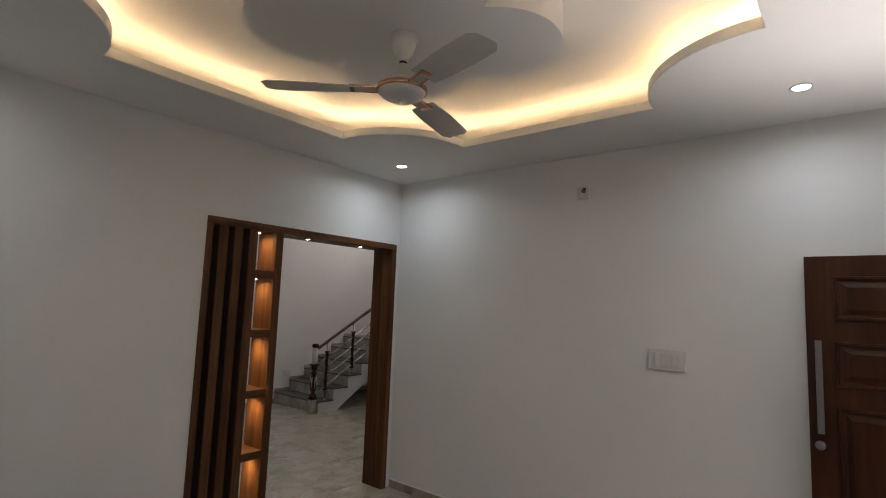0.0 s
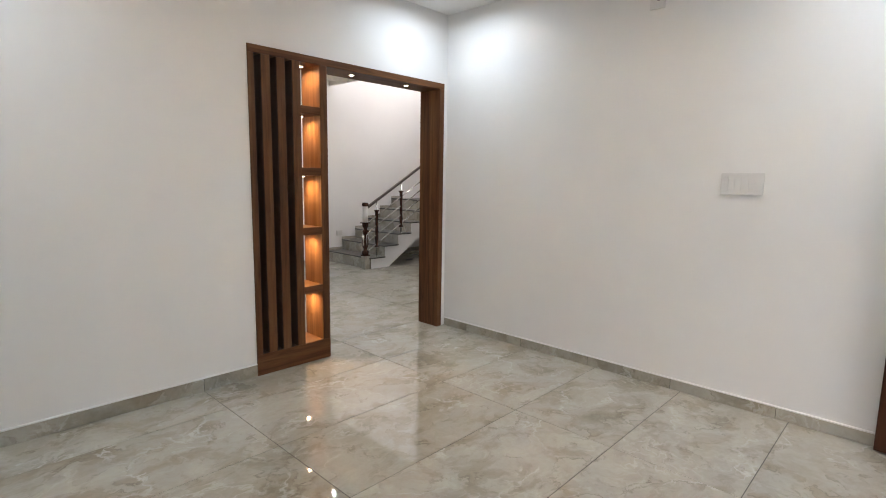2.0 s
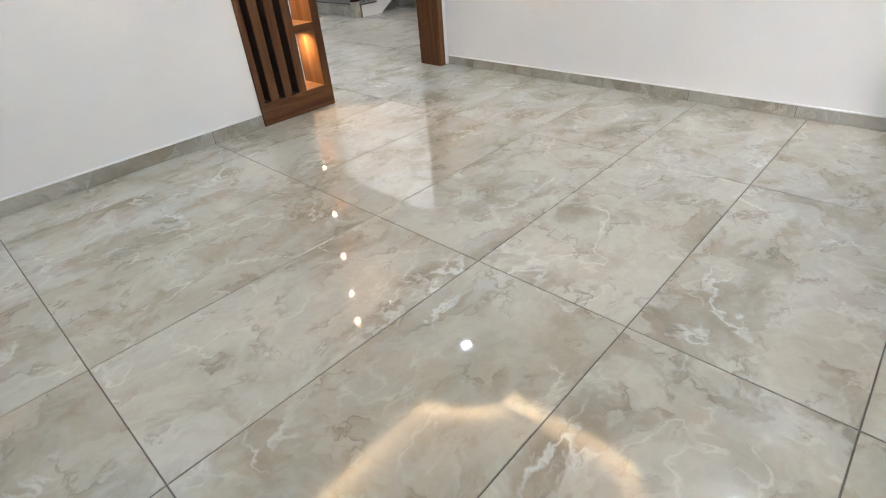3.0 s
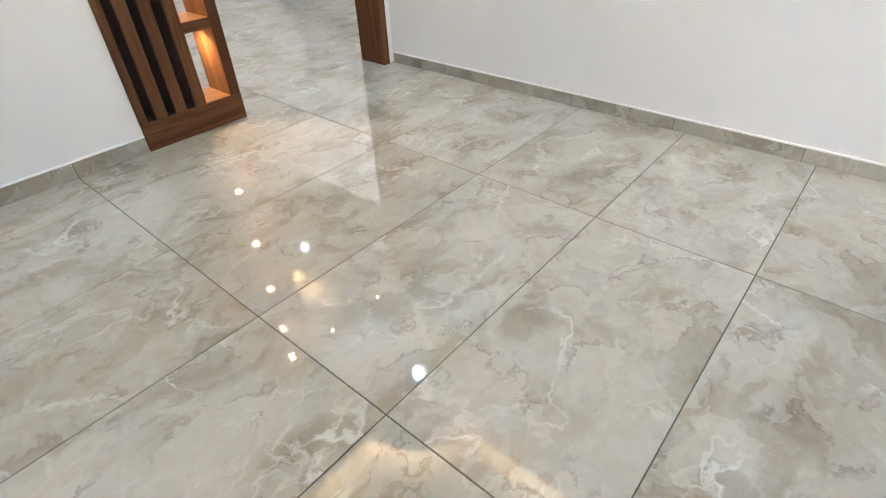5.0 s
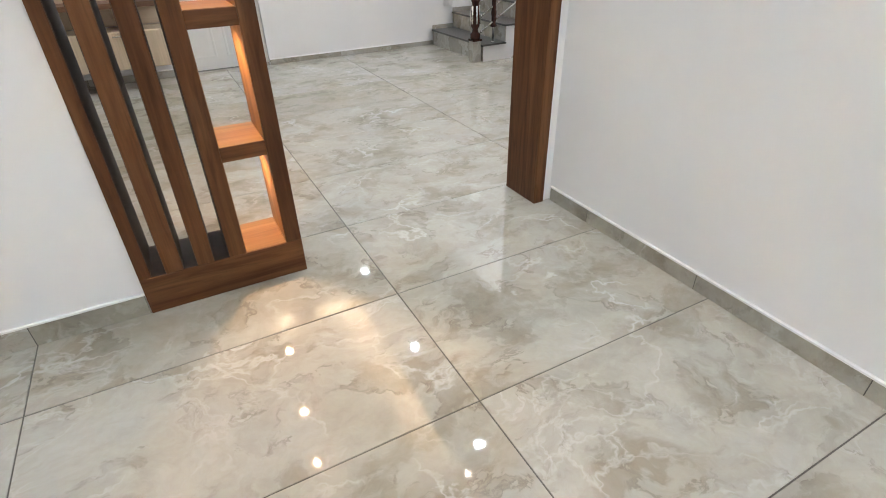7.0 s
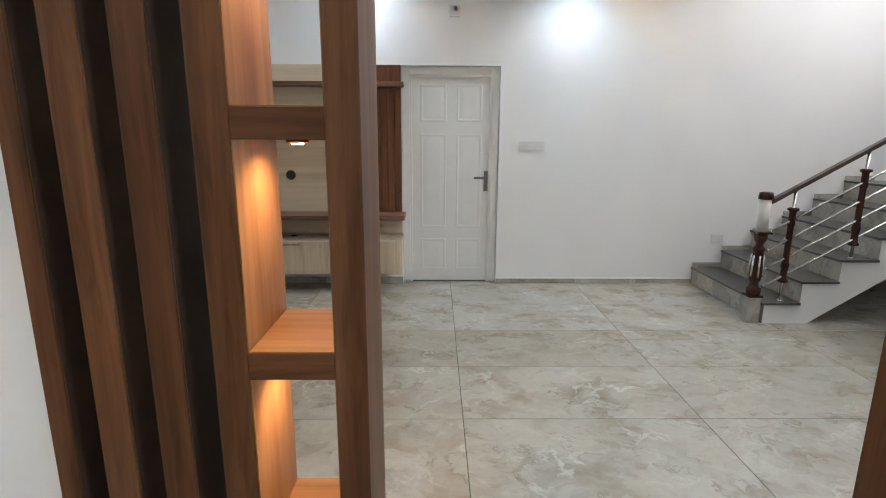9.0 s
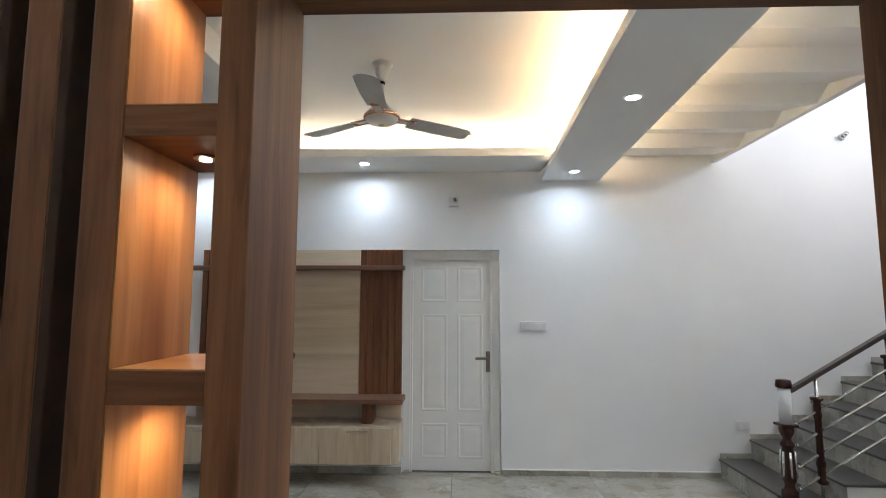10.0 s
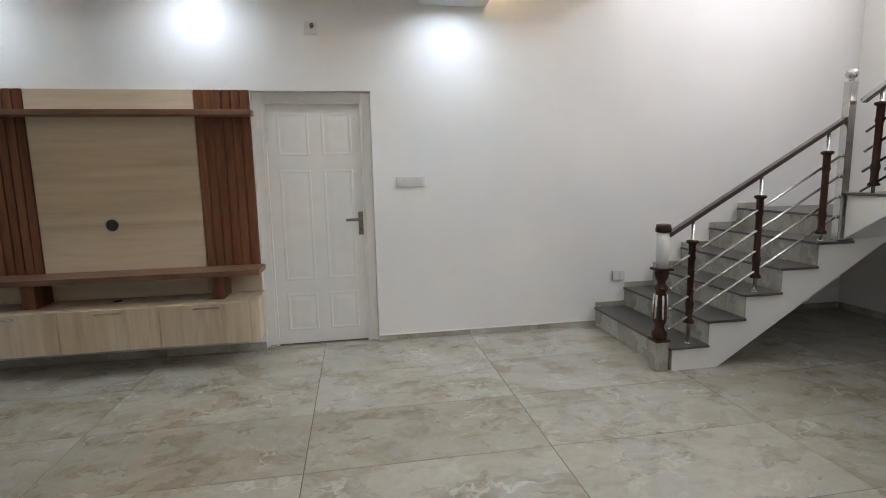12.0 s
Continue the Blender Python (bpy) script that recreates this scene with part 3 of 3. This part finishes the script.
ceiling_fan((-2.085, -1.99, 2.735), 2.99, 12, 0.62, "white three-bladed ceiling fan with copper trim under the medallion", COPPER)
ceiling_fan((-1.50, 2.36, 2.82), HZ, 30, 0.66, "white three-bladed ceiling fan with copper trim in the hall", COPPER)


# ---- doors ----
def raised_panel(w, h, depth=0.0015, groove=0.0006):
    """A fielded panel, face towards -y, standing on y = 0."""
    bm = bmesh.new()
    loops = []
    for inset, y in ((0, 0), (0.004, -depth), (0.016, -depth), (0.024, groove * 0.2), (0.034, groove * 0.2), (0.062, -depth * 0.7)):
        loops.append([bm.verts.new((sx * (w / 2 - inset), y, sz * (h / 2 - inset))) for sx, sz in ((-1, -1), (1, -1), (1, 1), (-1, 1))])
    for a, b in zip(loops, loops[1:]):
        for i in range(4):
            bm.faces.new((a[i], a[(i + 1) % 4], b[(i + 1) % 4], b[i]))
    bm.faces.new(loops[-1])
    bmesh.ops.recalc_face_normals(bm, faces=bm.faces)
    return bm


def bedroom_door():
    d = tagged(thing("door_1", (DX0, HALL_N + 0.045, 0), "closed white six-panel door in a moulded white frame", "door"), kind="structure")
    w = DX1 - DX0
    fr = [(0.002, 0.075, 0.0, 0.14, 0, DZ - 0.002), (w - 0.075, w - 0.002, 0.0, 0.14, 0, DZ - 0.002), (0.075, w - 0.075, 0.0, 0.14, DZ - 0.077, DZ - 0.002)]
    part("frame", boxes(*fr, bevel=0.004), DOORPAINT, d)
    part("stop_bead", boxes((0.075, 0.095, 0.006, 0.03, 0, DZ - 0.077), (w - 0.095, w - 0.075, 0.006, 0.03, 0, DZ - 0.077), (0.095, w - 0.095, 0.006, 0.03, DZ - 0.097, DZ - 0.077), bevel=0.003), DOORPAINT, d)
    x0, x1, z0, z1 = 0.078, w - 0.078, 0.008, DZ - 0.08
    leaf = part("leaf", boxes((x0, x1, 0.032, 0.07, z0, z1), bevel=0.002), DOORPAINT, d)
    lw, lh = x1 - x0, z1 - z0
    for u0, u1 in ((0.127, 0.45), (0.577, 0.89)):
        for v0, v1 in ((0.04, 0.211), (0.269, 0.726), (0.783, 0.943)):
            bm = raised_panel((u1 - u0) * lw, (v1 - v0) * lh)
            bm.transform(Matrix.Translation((x0 + (u0 + u1) / 2 * lw, 0.031, z1 - (v0 + v1) / 2 * lh)))
            part("panel", bm, DOORPAINT, leaf)
    hx, hz = 0.832, 1.04
    plate = part("lever_handle", boxes((hx - 0.022, hx + 0.022, 0.022, 0.032, hz - 0.10, hz + 0.10), bevel=0.004), BRONZE, d, "antique bronze lever handle on a long plate")
    lev = rod((hx, 0.03, hz + 0.035), (hx, -0.022, hz + 0.035), 0.009)
    part("lever", lev, BRONZE, plate)
    part("grip", bar((hx + 0.008, -0.022, hz + 0.035), (hx - 0.125, -0.026, hz + 0.035), 0.014, 0.024), BRONZE, plate)
    part("keyhole", lathe([(0.007, 0), (0.007, 0.002)], 12, "y", (hx, 0.0205, hz - 0.05)), BLACK, plate)
    for x in (0.04, w - 0.04):
        part("door_foot", boxes((x - 0.02, x + 0.03, -0.05, -0.001, 0, 0.022), bevel=0.004), SKIRT, d)


bedroom_door()


def front_door():
    """The heavy front door, swung open against the wall; leaf lies along y."""
    d = tagged(thing("door_2", (-0.045, -3.34, 0), "open dark polished wood front door with steel pull handle", "door"), kind="structure")
    W, Hh = 0.93, 2.12
    leaf = part("leaf", boxes((-0.042, 0, -W, 0, 0.012, Hh), bevel=0.004), TEAK, d)
    for y0, y1 in ((-0.13, -0.44), (-0.50, -0.81)):
        for z0, z1 in ((1.758, 2.005), (1.397, 1.642), (0.20, 1.288)):
            bm = raised_panel(abs(y1 - y0), z1 - z0, 0.012, 0.008)
            bm.transform(Matrix.Translation((-0.043, (y0 + y1) / 2, (z0 + z1) / 2)) @ Matrix.Rotation(radians(-90), 4, "Z"))
            part("panel", bm, TEAK, leaf)
    pull = part("pull_handle", boxes((-0.092, -0.08, -0.072, -0.040, 1.139, 1.645), bevel=0.004), SATIN, d, "flat brushed steel pull handle")
    for z in (1.2, 1.585):
        part("standoff", rod((-0.082, -0.056, z), (-0.04, -0.056, z), 0.008), STEEL, pull)
    part("knob", lathe([(0.012, 0), (0.014, -0.012), (0.024, -0.02), (0.026, -0.034), (0.018, -0.044), (0.006, -0.047)], 20, "x", (-0.042, -0.05, 1.075)), SATIN, d, "round steel lock knob")
    for z in (0.25, 1.05, 1.8):
        part("hinge", lathe([(0.009, -0.05), (0.009, 0.05)], 12, "z", (0.004, -W - 0.006, z)), STEEL, d)
    fr = thing("door_frame", (-1.12, ROOM_S, 0), "dark polished wood frame of the front doorway", "door frame", "", "structure")
    part("post", boxes((0.0, 0.07, -0.19, 0.012, 0, 2.20), bevel=0.004), TEAK, fr)
    part("post", boxes((0.93, 1.0, -0.19, 0.012, 0, 2.20), bevel=0.004), TEAK, fr)
    part("lintel", boxes((0.07, 0.93, -0.19, 0.012, 2.13, 2.20), bevel=0.004), TEAK, fr)


front_door()


# ---- switches and sockets ----
def plate_on(name, at, turn, w, h, gangs, label, category, hole=False):
    s = thing(name, (*at, 0, 0, turn), label, category)
    part("back_plate", boxes((-w / 2, w / 2, -0.016, 0, -h / 2, h / 2), bevel=0.003), PLASTIC, s)
    gw = (w - 0.02) / max(1, gangs)
    for g in range(gangs):
        x = -w / 2 + 0.01 + gw * (g + 0.5)
        part("rocker", boxes((x - gw * 0.44, x + gw * 0.44, -0.0195, -0.015, -h * 0.33, h * 0.33), bevel=0.0015), PLASTIC, s)
    if hole:
        part("cable_hole", lathe([(0.016, 0), (0.016, -0.003)], 16, "y", (0.01, -0.015, 0.022)), BLACK, s)
        part("pendant_holder", lathe([(0.014, 0), (0.016, -0.02), (0.009, -0.03)], 16, "y", (0.012, -0.014, 0.012)), BRONZE, s)
    return s


plate_on("switch_board", (0, -2.56, 1.446), 90 + 180, 0.24, 0.135, 6, "large white plastic switch board on the wall", "switch")
plate_on("wall_light_point", (0, -1.953, 2.66), 90 + 180, 0.10, 0.10, 0, "white wall light box with a capped hole", "light point", True)
plate_on("switch_board", (-0.287, HALL_N, 1.387), 0, 0.25, 0.088, 8, "long white plastic switch board beside the door", "switch")
plate_on("wall_light_point", (-1.052, HALL_N, 2.61), 0, 0.10, 0.10, 0, "white wall light box above the door", "light point", True)
plate_on("socket", (1.646, HALL_N, 0.472), 0, 0.12, 0.09, 2, "white plastic wall socket above the stair skirting", "socket")


def wall_lamp_holder():
    s = thing("lamp_holder", (2.76, HALL_N, 3.24), "small grey bulb holder on the stairwell wall", "lamp holder")
    part("base", lathe([(0.035, 0), (0.035, -0.012), (0.028, -0.018)], 20, "y"), PLASTIC, s)
    b = lathe([(0.02, 0), (0.024, 0.03), (0.022, 0.05), (0.014, 0.055)], 18)
    b.transform(Matrix.Translation((0, -0.018, 0)) @ Matrix.Rotation(radians(65), 4, "X"))
    part("socket_cup", b, STEEL, s)


wall_lamp_holder()


# ---- TV unit on the far wall ----
def tv_panel():
    t = thing("tv_panel", (0, HALL_N, 0), "pale wood TV back panel with dark fluted sides", "tv unit")
    part("centre_panel", boxes((-3.149, -1.97, -0.026, 0, 0.52, 2.13), bevel=0.002), TV_LIGHT, t, "pale wood-grain laminate panel")
    for x0, x1 in ((-3.545, -3.151), (-1.968, -1.556)):
        side = part("side_panel", boxes((x0, x1, -0.016, 0, 0.72, 2.13)), TV_DARK, t, "dark fluted wood panel")
        n = 6
        w = (x1 - x0) / n
        for i in range(n):
            part("flute", boxes((x0 + i * w + 0.005, x0 + (i + 1) * w - 0.005, -0.032, -0.015, 0.72, 2.13), bevel=0.003), TV_DARK, side)
    for x0, x1 in ((-3.545, -3.151), (-1.968, -1.556)):
        part("lower_panel", boxes((x0, x1, -0.02, 0, 0.52, 0.718)), TV_LIGHT, t)
    g = part("cable_grommet", lathe([(0.044, 0), (0.044, -0.006), (0.036, -0.007)], 28, "y", (-2.64, -0.026, 1.10)), BLACK, t, "round black cable grommet")
    part("grommet_lip", lathe([(0.047, 0), (0.047, -0.003)], 28, "y", (-2.64, -0.0255, 1.10)), BRONZE, g)


def tv_shelf():
    s = thing("wall_shelf", (0, HALL_N, 0), "slim dark wood shelf across the TV panel", "shelf")
    part("board", boxes((-3.66, -1.525, -0.16, -0.0335, 1.925, 1.967), bevel=0.003), TV_DARK_X, s)
    s = thing("console_shelf", (0, HALL_N, 0), "dark wood console shelf on two short supports", "shelf")
    part("board", boxes((-3.64, -1.515, -0.33, -0.0335, 0.70, 0.743), bevel=0.003), TV_DARK_X, s)
    for x in (-3.16, -1.842):
        part("support", boxes((x - 0.045, x + 0.045, -0.26, -0.03, 0.515, 0.70), bevel=0.002), TV_DARK, s)


def tv_drawers():
    c = thing("drawer_cabinet", (0, HALL_N, 0), "floating pale wood cabinet with three drawers", "cabinet")
    x0, x1 = -3.66, -1.54
    prof = [(x0, 0), (x1, 0), (x1, -0.30)]
    prof += [(x1 - 0.06 + 0.06 * math.cos(radians(a)), -0.30 - 0.055 * math.sin(radians(a))) for a in (15, 30, 45, 60, 75, 90)]
    prof += [(x0, -0.355)]
    part("body", prism(prof, "z", 0.185, 0.512), TV_DRAWER, c)
    splits = (-3.65, -2.93, -2.245, -1.605)
    for a, b in zip(splits, splits[1:]):
        dr = part("drawer_front", boxes((a + 0.002, b - 0.002, -0.372, -0.354, 0.19, 0.505), bevel=0.002), TV_DRAWER, c)
        m = (a + b) / 2 + (0.02 if b > -1.7 else 0.0)
        h = part("handle", bar((m - 0.095, -0.392, 0.478), (m + 0.095, -0.392, 0.478), 0.012, 0.012), STEEL, dr, "slim steel bar handle")
        for s in (-0.075, 0.075):
            part("handle_foot", rod((m + s, -0.39, 0.478), (m + s, -0.37, 0.478), 0.005), STEEL, h)
    part("cable_cap", lathe([(0.03, 0), (0.03, 0.004), (0.024, 0.005)], 20, "z", (-2.62, -0.12, 0.512)), BLACK, c)


tv_panel()
tv_shelf()
tv_drawers()

# ---- staircase ----
S0, RUN, RISE, SIDE = 1.435, 0.288, 0.178, 2.98
FX = 2.79                      # second flight: its open side


def staircase():
    s = thing("staircase", (0, 0, 0), "white staircase with dark granite treads and tiled risers", "staircase")
    prof = [(S0, 0)]
    for k in range(1, 7):
        prof += [(S0 + RUN * (k - 1), RISE * k - 0.02), (S0 + RUN * k, RISE * k - 0.02)]
    prof[-1] = (HALL_R - 0.002, RISE * 6 - 0.02)
    prof += [(HALL_R - 0.002, RISE * 6 - 0.16), (3.22, RISE * 6 - 0.16), (1.798, 0)]
    part("flight", prism(prof, "y", SIDE, HALL_N - 0.002), WALL, s, "white plastered flight")
    for k in range(1, 7):
        x = S0 + RUN * (k - 1)
        xe = x + RUN if k < 6 else HALL_R - 0.004
        part("tread", boxes((x - 0.03, xe - 0.004, SIDE - 0.018, HALL_N - 0.014, RISE * k - 0.019, RISE * k + 0.001), bevel=0.004), GRANITE, s, "dark polished granite tread")
        part("riser", boxes((x - 0.010, x + 0.001, SIDE + 0.003, HALL_N - 0.014, RISE * (k - 1) + 0.002, RISE * k - 0.021)), RISER, s)
        part("skirting", boxes((x - 0.011, min(xe, x + RUN) - 0.011, HALL_N - 0.012, HALL_N - 0.001, RISE * (k - 1) + 0.002, RISE * k + 0.045), bevel=0.001), SKIRT, s)
    # second flight, towards the living room
    n0, n1 = 7, 15
    prof = [(SIDE - 0.001, RISE * 6 - 0.16)]
    for k in range(n0, n1 + 1):
        y = SIDE - 0.001 - RUN * (k - n0)
        prof += [(y, RISE * k - 0.02), (y - RUN, RISE * k - 0.02)]
    prof[-1] = (WT + 0.002, RISE * n1 - 0.02)
    prof += [(WT + 0.002, RISE * n1 - 0.25), (SIDE - RUN * (n1 - n0), RISE * n1 - 0.25)]
    part("flight", prism(prof, "x", FX, HALL_R - 0.002), WALL, s, "white plastered flight")
    for k in range(n0, n1 + 1):
        y = SIDE - 0.001 - RUN * (k - n0)
        ye = y - RUN if k < n1 else WT + 0.004
        part("tread", boxes((FX - 0.018, HALL_R - 0.014, ye + 0.004, y + 0.03, RISE * k - 0.019, RISE * k + 0.001), bevel=0.004), GRANITE, s, "dark polished granite tread")
        part("riser", boxes((FX + 0.003, HALL_R - 0.014, y - 0.001, y + 0.010, RISE * (k - 1) + 0.002, RISE * k - 0.021)), RISER, s)


staircase()

TURN = [(0.026, 0), (0.030, 0.004), (0.030, 0.016), (0.020, 0.03), (0.019, 0.10), (0.024, 0.13), (0.024, 0.15), (0.019, 0.17), (0.018, 0.45), (0.023, 0.475), (0.020, 0.50), (0.020, 0.575), (0.033, 0.585), (0.033, 0.60), (0.02, 0.606)]


def railing():
    r = thing("stair_railing", (0, 0, 0), "steel and dark turned wood stair railing with a newel post", "railing")
    y = SIDE + 0.045
    # first newel post
    nx, ny = 1.362, SIDE + 0.055
    nw = part("newel_post", boxes((nx - 0.048, nx + 0.048, ny - 0.048, ny + 0.048, 0, 0.215), bevel=0.003), RISER, r, "newel post with stone foot and turned dark wood shaft")
    part("collar", boxes((nx - 0.055, nx + 0.055, ny - 0.055, ny + 0.055, 0.215, 0.235), bevel=0.004), TURNED, nw)
    part("shaft", lathe([(0.048, 0.235), (0.054, 0.25), (0.054, 0.285), (0.035, 0.30), (0.030, 0.33), (0.046, 0.36), (0.050, 0.42), (0.044, 0.50), (0.036, 0.585), (0.046, 0.60), (0.046, 0.615), (0.028, 0.635), (0.028, 0.655), (0.044, 0.68), (0.050, 0.71), (0.046, 0.735)], 28, "z", (nx, ny, 0)), TURNED, nw, "turned dark wood shaft")
    for k in range(6):
        a = radians(60 * k + 20)
        part("inlay", rod((nx + 0.049 * math.cos(a), ny + 0.049 * math.sin(a), 0.385), (nx + 0.042 * math.cos(a), ny + 0.042 * math.sin(a), 0.56), 0.009, 8), STEEL, nw)
    part("cap_ring", boxes((nx - 0.058, nx + 0.058, ny - 0.058, ny + 0.058, 0.735, 0.752), bevel=0.005), TURNED, nw)
    part("steel_neck", lathe([(0.044, 0.752), (0.044, 1.005)], 8, "z", (nx, ny, 0)), PLASTIC, nw, "white octagonal neck")
    part("cap", lathe([(0.046, 1.005), (0.054, 1.01), (0.054, 1.034), (0.05, 1.042), (0.05, 1.058), (0.03, 1.064)], 28, "z", (nx, ny, 0)), TURNED, nw)

    def rail(x):
        return 0.972 + (x - 1.372) * 0.578

    ex = 2.765
    part("handrail", bar((nx + 0.03, y, rail(nx + 0.03)), (ex, y, rail(ex)), 0.05, 0.032, 0.006), BLACKSTEEL, r, "dark handrail")
    for off in (0.25, 0.40, 0.55, 0.70):
        b = part("mid_rail", rod((1.425, y - 0.005, rail(1.425) - off), (ex - 0.02, y - 0.005, rail(ex - 0.02) - off), 0.009), STEEL, r, "slim steel tube")
        for x in (1.425, ex - 0.02):
            part("end_ball", lathe([(0.003, -0.013), (0.011, -0.008), (0.013, 0), (0.011, 0.008), (0.003, 0.013)], 12, "z", (x, y - 0.005, rail(x) - off)), STEEL, b)
    for x, k in ((1.584, 1), (2.108, 3), (2.636, 5)):
        base = RISE * k + 0.001
        top = rail(x) - 0.016
        lo = top - 0.135 - 0.606
        p = part("baluster", rod((x, y, base), (x, y, top), 0.012), STEEL, r, "steel baluster with turned dark wood sleeve")
        part("foot", lathe([(0.024, 0), (0.024, 0.006), (0.014, 0.014)], 18, "z", (x, y, base)), STEEL, p)
        sl = [(rr * 1.25, z) for rr, z in TURN]
        part("sleeve", lathe(sl, 20, "z", (x, y, max(lo, base + 0.03))), TURNED, p)
    # second newel post, on the fifth step, and the rail of the second flight
    x2 = 2.786
    base = RISE * 5 + 0.001
    p = part("newel_post", boxes((x2 - 0.03, x2 + 0.03, y - 0.03, y + 0.03, base, 2.04), bevel=0.004), STEEL, r, "square steel newel post with a ball top")
    part("ball", lathe([(0.012, 2.04), (0.02, 2.05), (0.016, 2.056), (0.034, 2.068), (0.042, 2.09), (0.034, 2.115), (0.014, 2.128)], 24, "z", (x2, y, 0)), STEEL, p)

    def up(yy):
        return 1.88 + (SIDE - yy) * RISE / RUN

    xs = FX + 0.04
    part("handrail", bar((xs, SIDE - 0.02, up(SIDE - 0.02)), (xs, 0.5, up(0.5)), 0.05, 0.032, 0.006), STEEL, r, "steel handrail")
    for off in (0.24, 0.38, 0.52, 0.66):
        part("mid_rail", rod((xs, SIDE - 0.06, up(SIDE - 0.06) - off), (xs, 0.5, up(0.5) - off), 0.009), STEEL, r, "slim steel tube")
    for k in (7, 9, 11, 13):
        yy = SIDE - RUN * (k - 7) - 0.15
        base = RISE * k + 0.001
        p = part("baluster", rod((xs, yy, base), (xs, yy, up(yy) - 0.016), 0.012), STEEL, r, "steel baluster with turned dark wood sleeve")
        part("sleeve", lathe([(rr * 1.25, z * 0.95) for rr, z in TURN], 20, "z", (xs, yy, base + 0.05)), TURNED, p)


railing()


# ---- skirting and floor tiles ----
def skirting(name, segs, label):
    """Tile skirting: pieces between joints, 3 mm gaps. segs: (axis, wall place, side, start, end, joint origin, step)."""
    sk = tagged(thing(name, (0, 0, 0), label, "skirting"), kind="structure")
    for axis, at, side, a, b, o, step, h in segs:
        cuts = [a] + [o + step * k for k in range(-20, 20) if a + 0.02 < o + step * k < b - 0.02] + [b]
        for c in cuts[1:-1]:
            y0, y1 = sorted((at, at + side * 0.0085))
            joint = (c - 0.0016, c + 0.0016, y0, y1, 0.001, h) if axis == "x" else (y0, y1, c - 0.0016, c + 0.0016, 0.001, h)
            part("joint", boxes(joint), GROUT, sk, "dark grout joint")
        for p, q in zip(cuts, cuts[1:]):
            g = 0.0017
            if axis == "x":
                y0, y1 = sorted((at, at + side * 0.010))
                bm = boxes((p + g, q - g, y0, y1, 0.001, h), bevel=0.0012)
            else:
                x0, x1 = sorted((at, at + side * 0.010))
                bm = boxes((x0, x1, p + g, q - g, 0.001, h), bevel=0.0012)
            part("skirting_tile", bm, SKIRT, sk)
        e = 0.0125
        lip = (a, b, *sorted((at - side * 0.002, at + side * e)), h + 0.0005, h + 0.009) if axis == "x" else (*sorted((at - side * 0.002, at + side * e)), a, b, h + 0.0005, h + 0.009)
        part("plaster_edge", boxes(lip, bevel=0.002), WALL, sk, "white plaster edge above the tiles")
    return sk


skirting("baseboard", (("x", 0, -1, ROOM_L, OPEN_L - 0.002, TX, TW, 0.086), ("y", 0, -1, ROOM_S, -0.016, TY + 0.07, TH, 0.072), ("y", ROOM_L, 1, ROOM_S, 0, TY, TH, 0.08), ("x", ROOM_S, 1, ROOM_L, -1.13, TX, TW, 0.08)), "grey marble tile skirting of the living room")
skirting("baseboard", (("x", HALL_N, -1, ROOM_L, DX0 - 0.002, TX, TW, 0.066), ("x", HALL_N, -1, DX1 + 0.002, S0 - 0.014, TX, TW, 0.048), ("x", HALL_N, -1, 1.8, HALL_R - 0.012, TX, TW, 0.066), ("y", HALL_R, -1, WT, HALL_N - 0.012, TY, TH, 0.066), ("x", WT, 1, ROOM_L, OPEN_L - 0.002, TX, TW, 0.086), ("x", WT, 1, OPEN_R + 0.002, HALL_R, TX, TW, 0.08)), "grey marble tile skirting of the hall")


def tiled_floor():
    fl = solid("floor", boxes((ROOM_L - 0.1, HALL_R + 0.1, ROOM_S - 0.1, HALL_N + 0.1, -0.05, -0.0025)), GROUT, "polished beige grey marble tile floor", "floor")
    shared = {}
    g = 0.0021

    def tile(x0, x1, y0, y1):
        w, h = round(x1 - x0, 3), round(y1 - y0, 3)
        if (w, h) not in shared:
            bm = boxes((g - w / 2, w / 2 - g, g - h / 2, h / 2 - g, -0.008, 0.0))
            top = [e for e in bm.edges if all(v.co.z > -0.001 for v in e.verts)]
            bmesh.ops.bevel(bm, geom=top, offset=0.0012, segments=1, affect="EDGES")
            shared[w, h] = mesh_of("tile", bm, TILE)
        ob = new("tile", shared[w, h])
        ob.location = ((x0 + x1) / 2, (y0 + y1) / 2, 0)
        ob.parent = fl

    for i in range(-4, 6):
        for j in range(-9, 9):
            x0, y0 = TX + TW * i, TY + TH * j
            x1, y1 = x0 + TW, y0 + TH
            lim_r = HALL_R + 0.05 if y0 > -0.5 else 0.1
            x0, x1 = max(x0, ROOM_L - 0.05), min(x1, lim_r)
            y0, y1 = max(y0, ROOM_S - 0.1), min(y1, HALL_N + 0.05)
            if x1 - x0 > 0.02 and y1 - y0 > 0.02:
                tile(x0, x1, y0, y1)


tiled_floor()
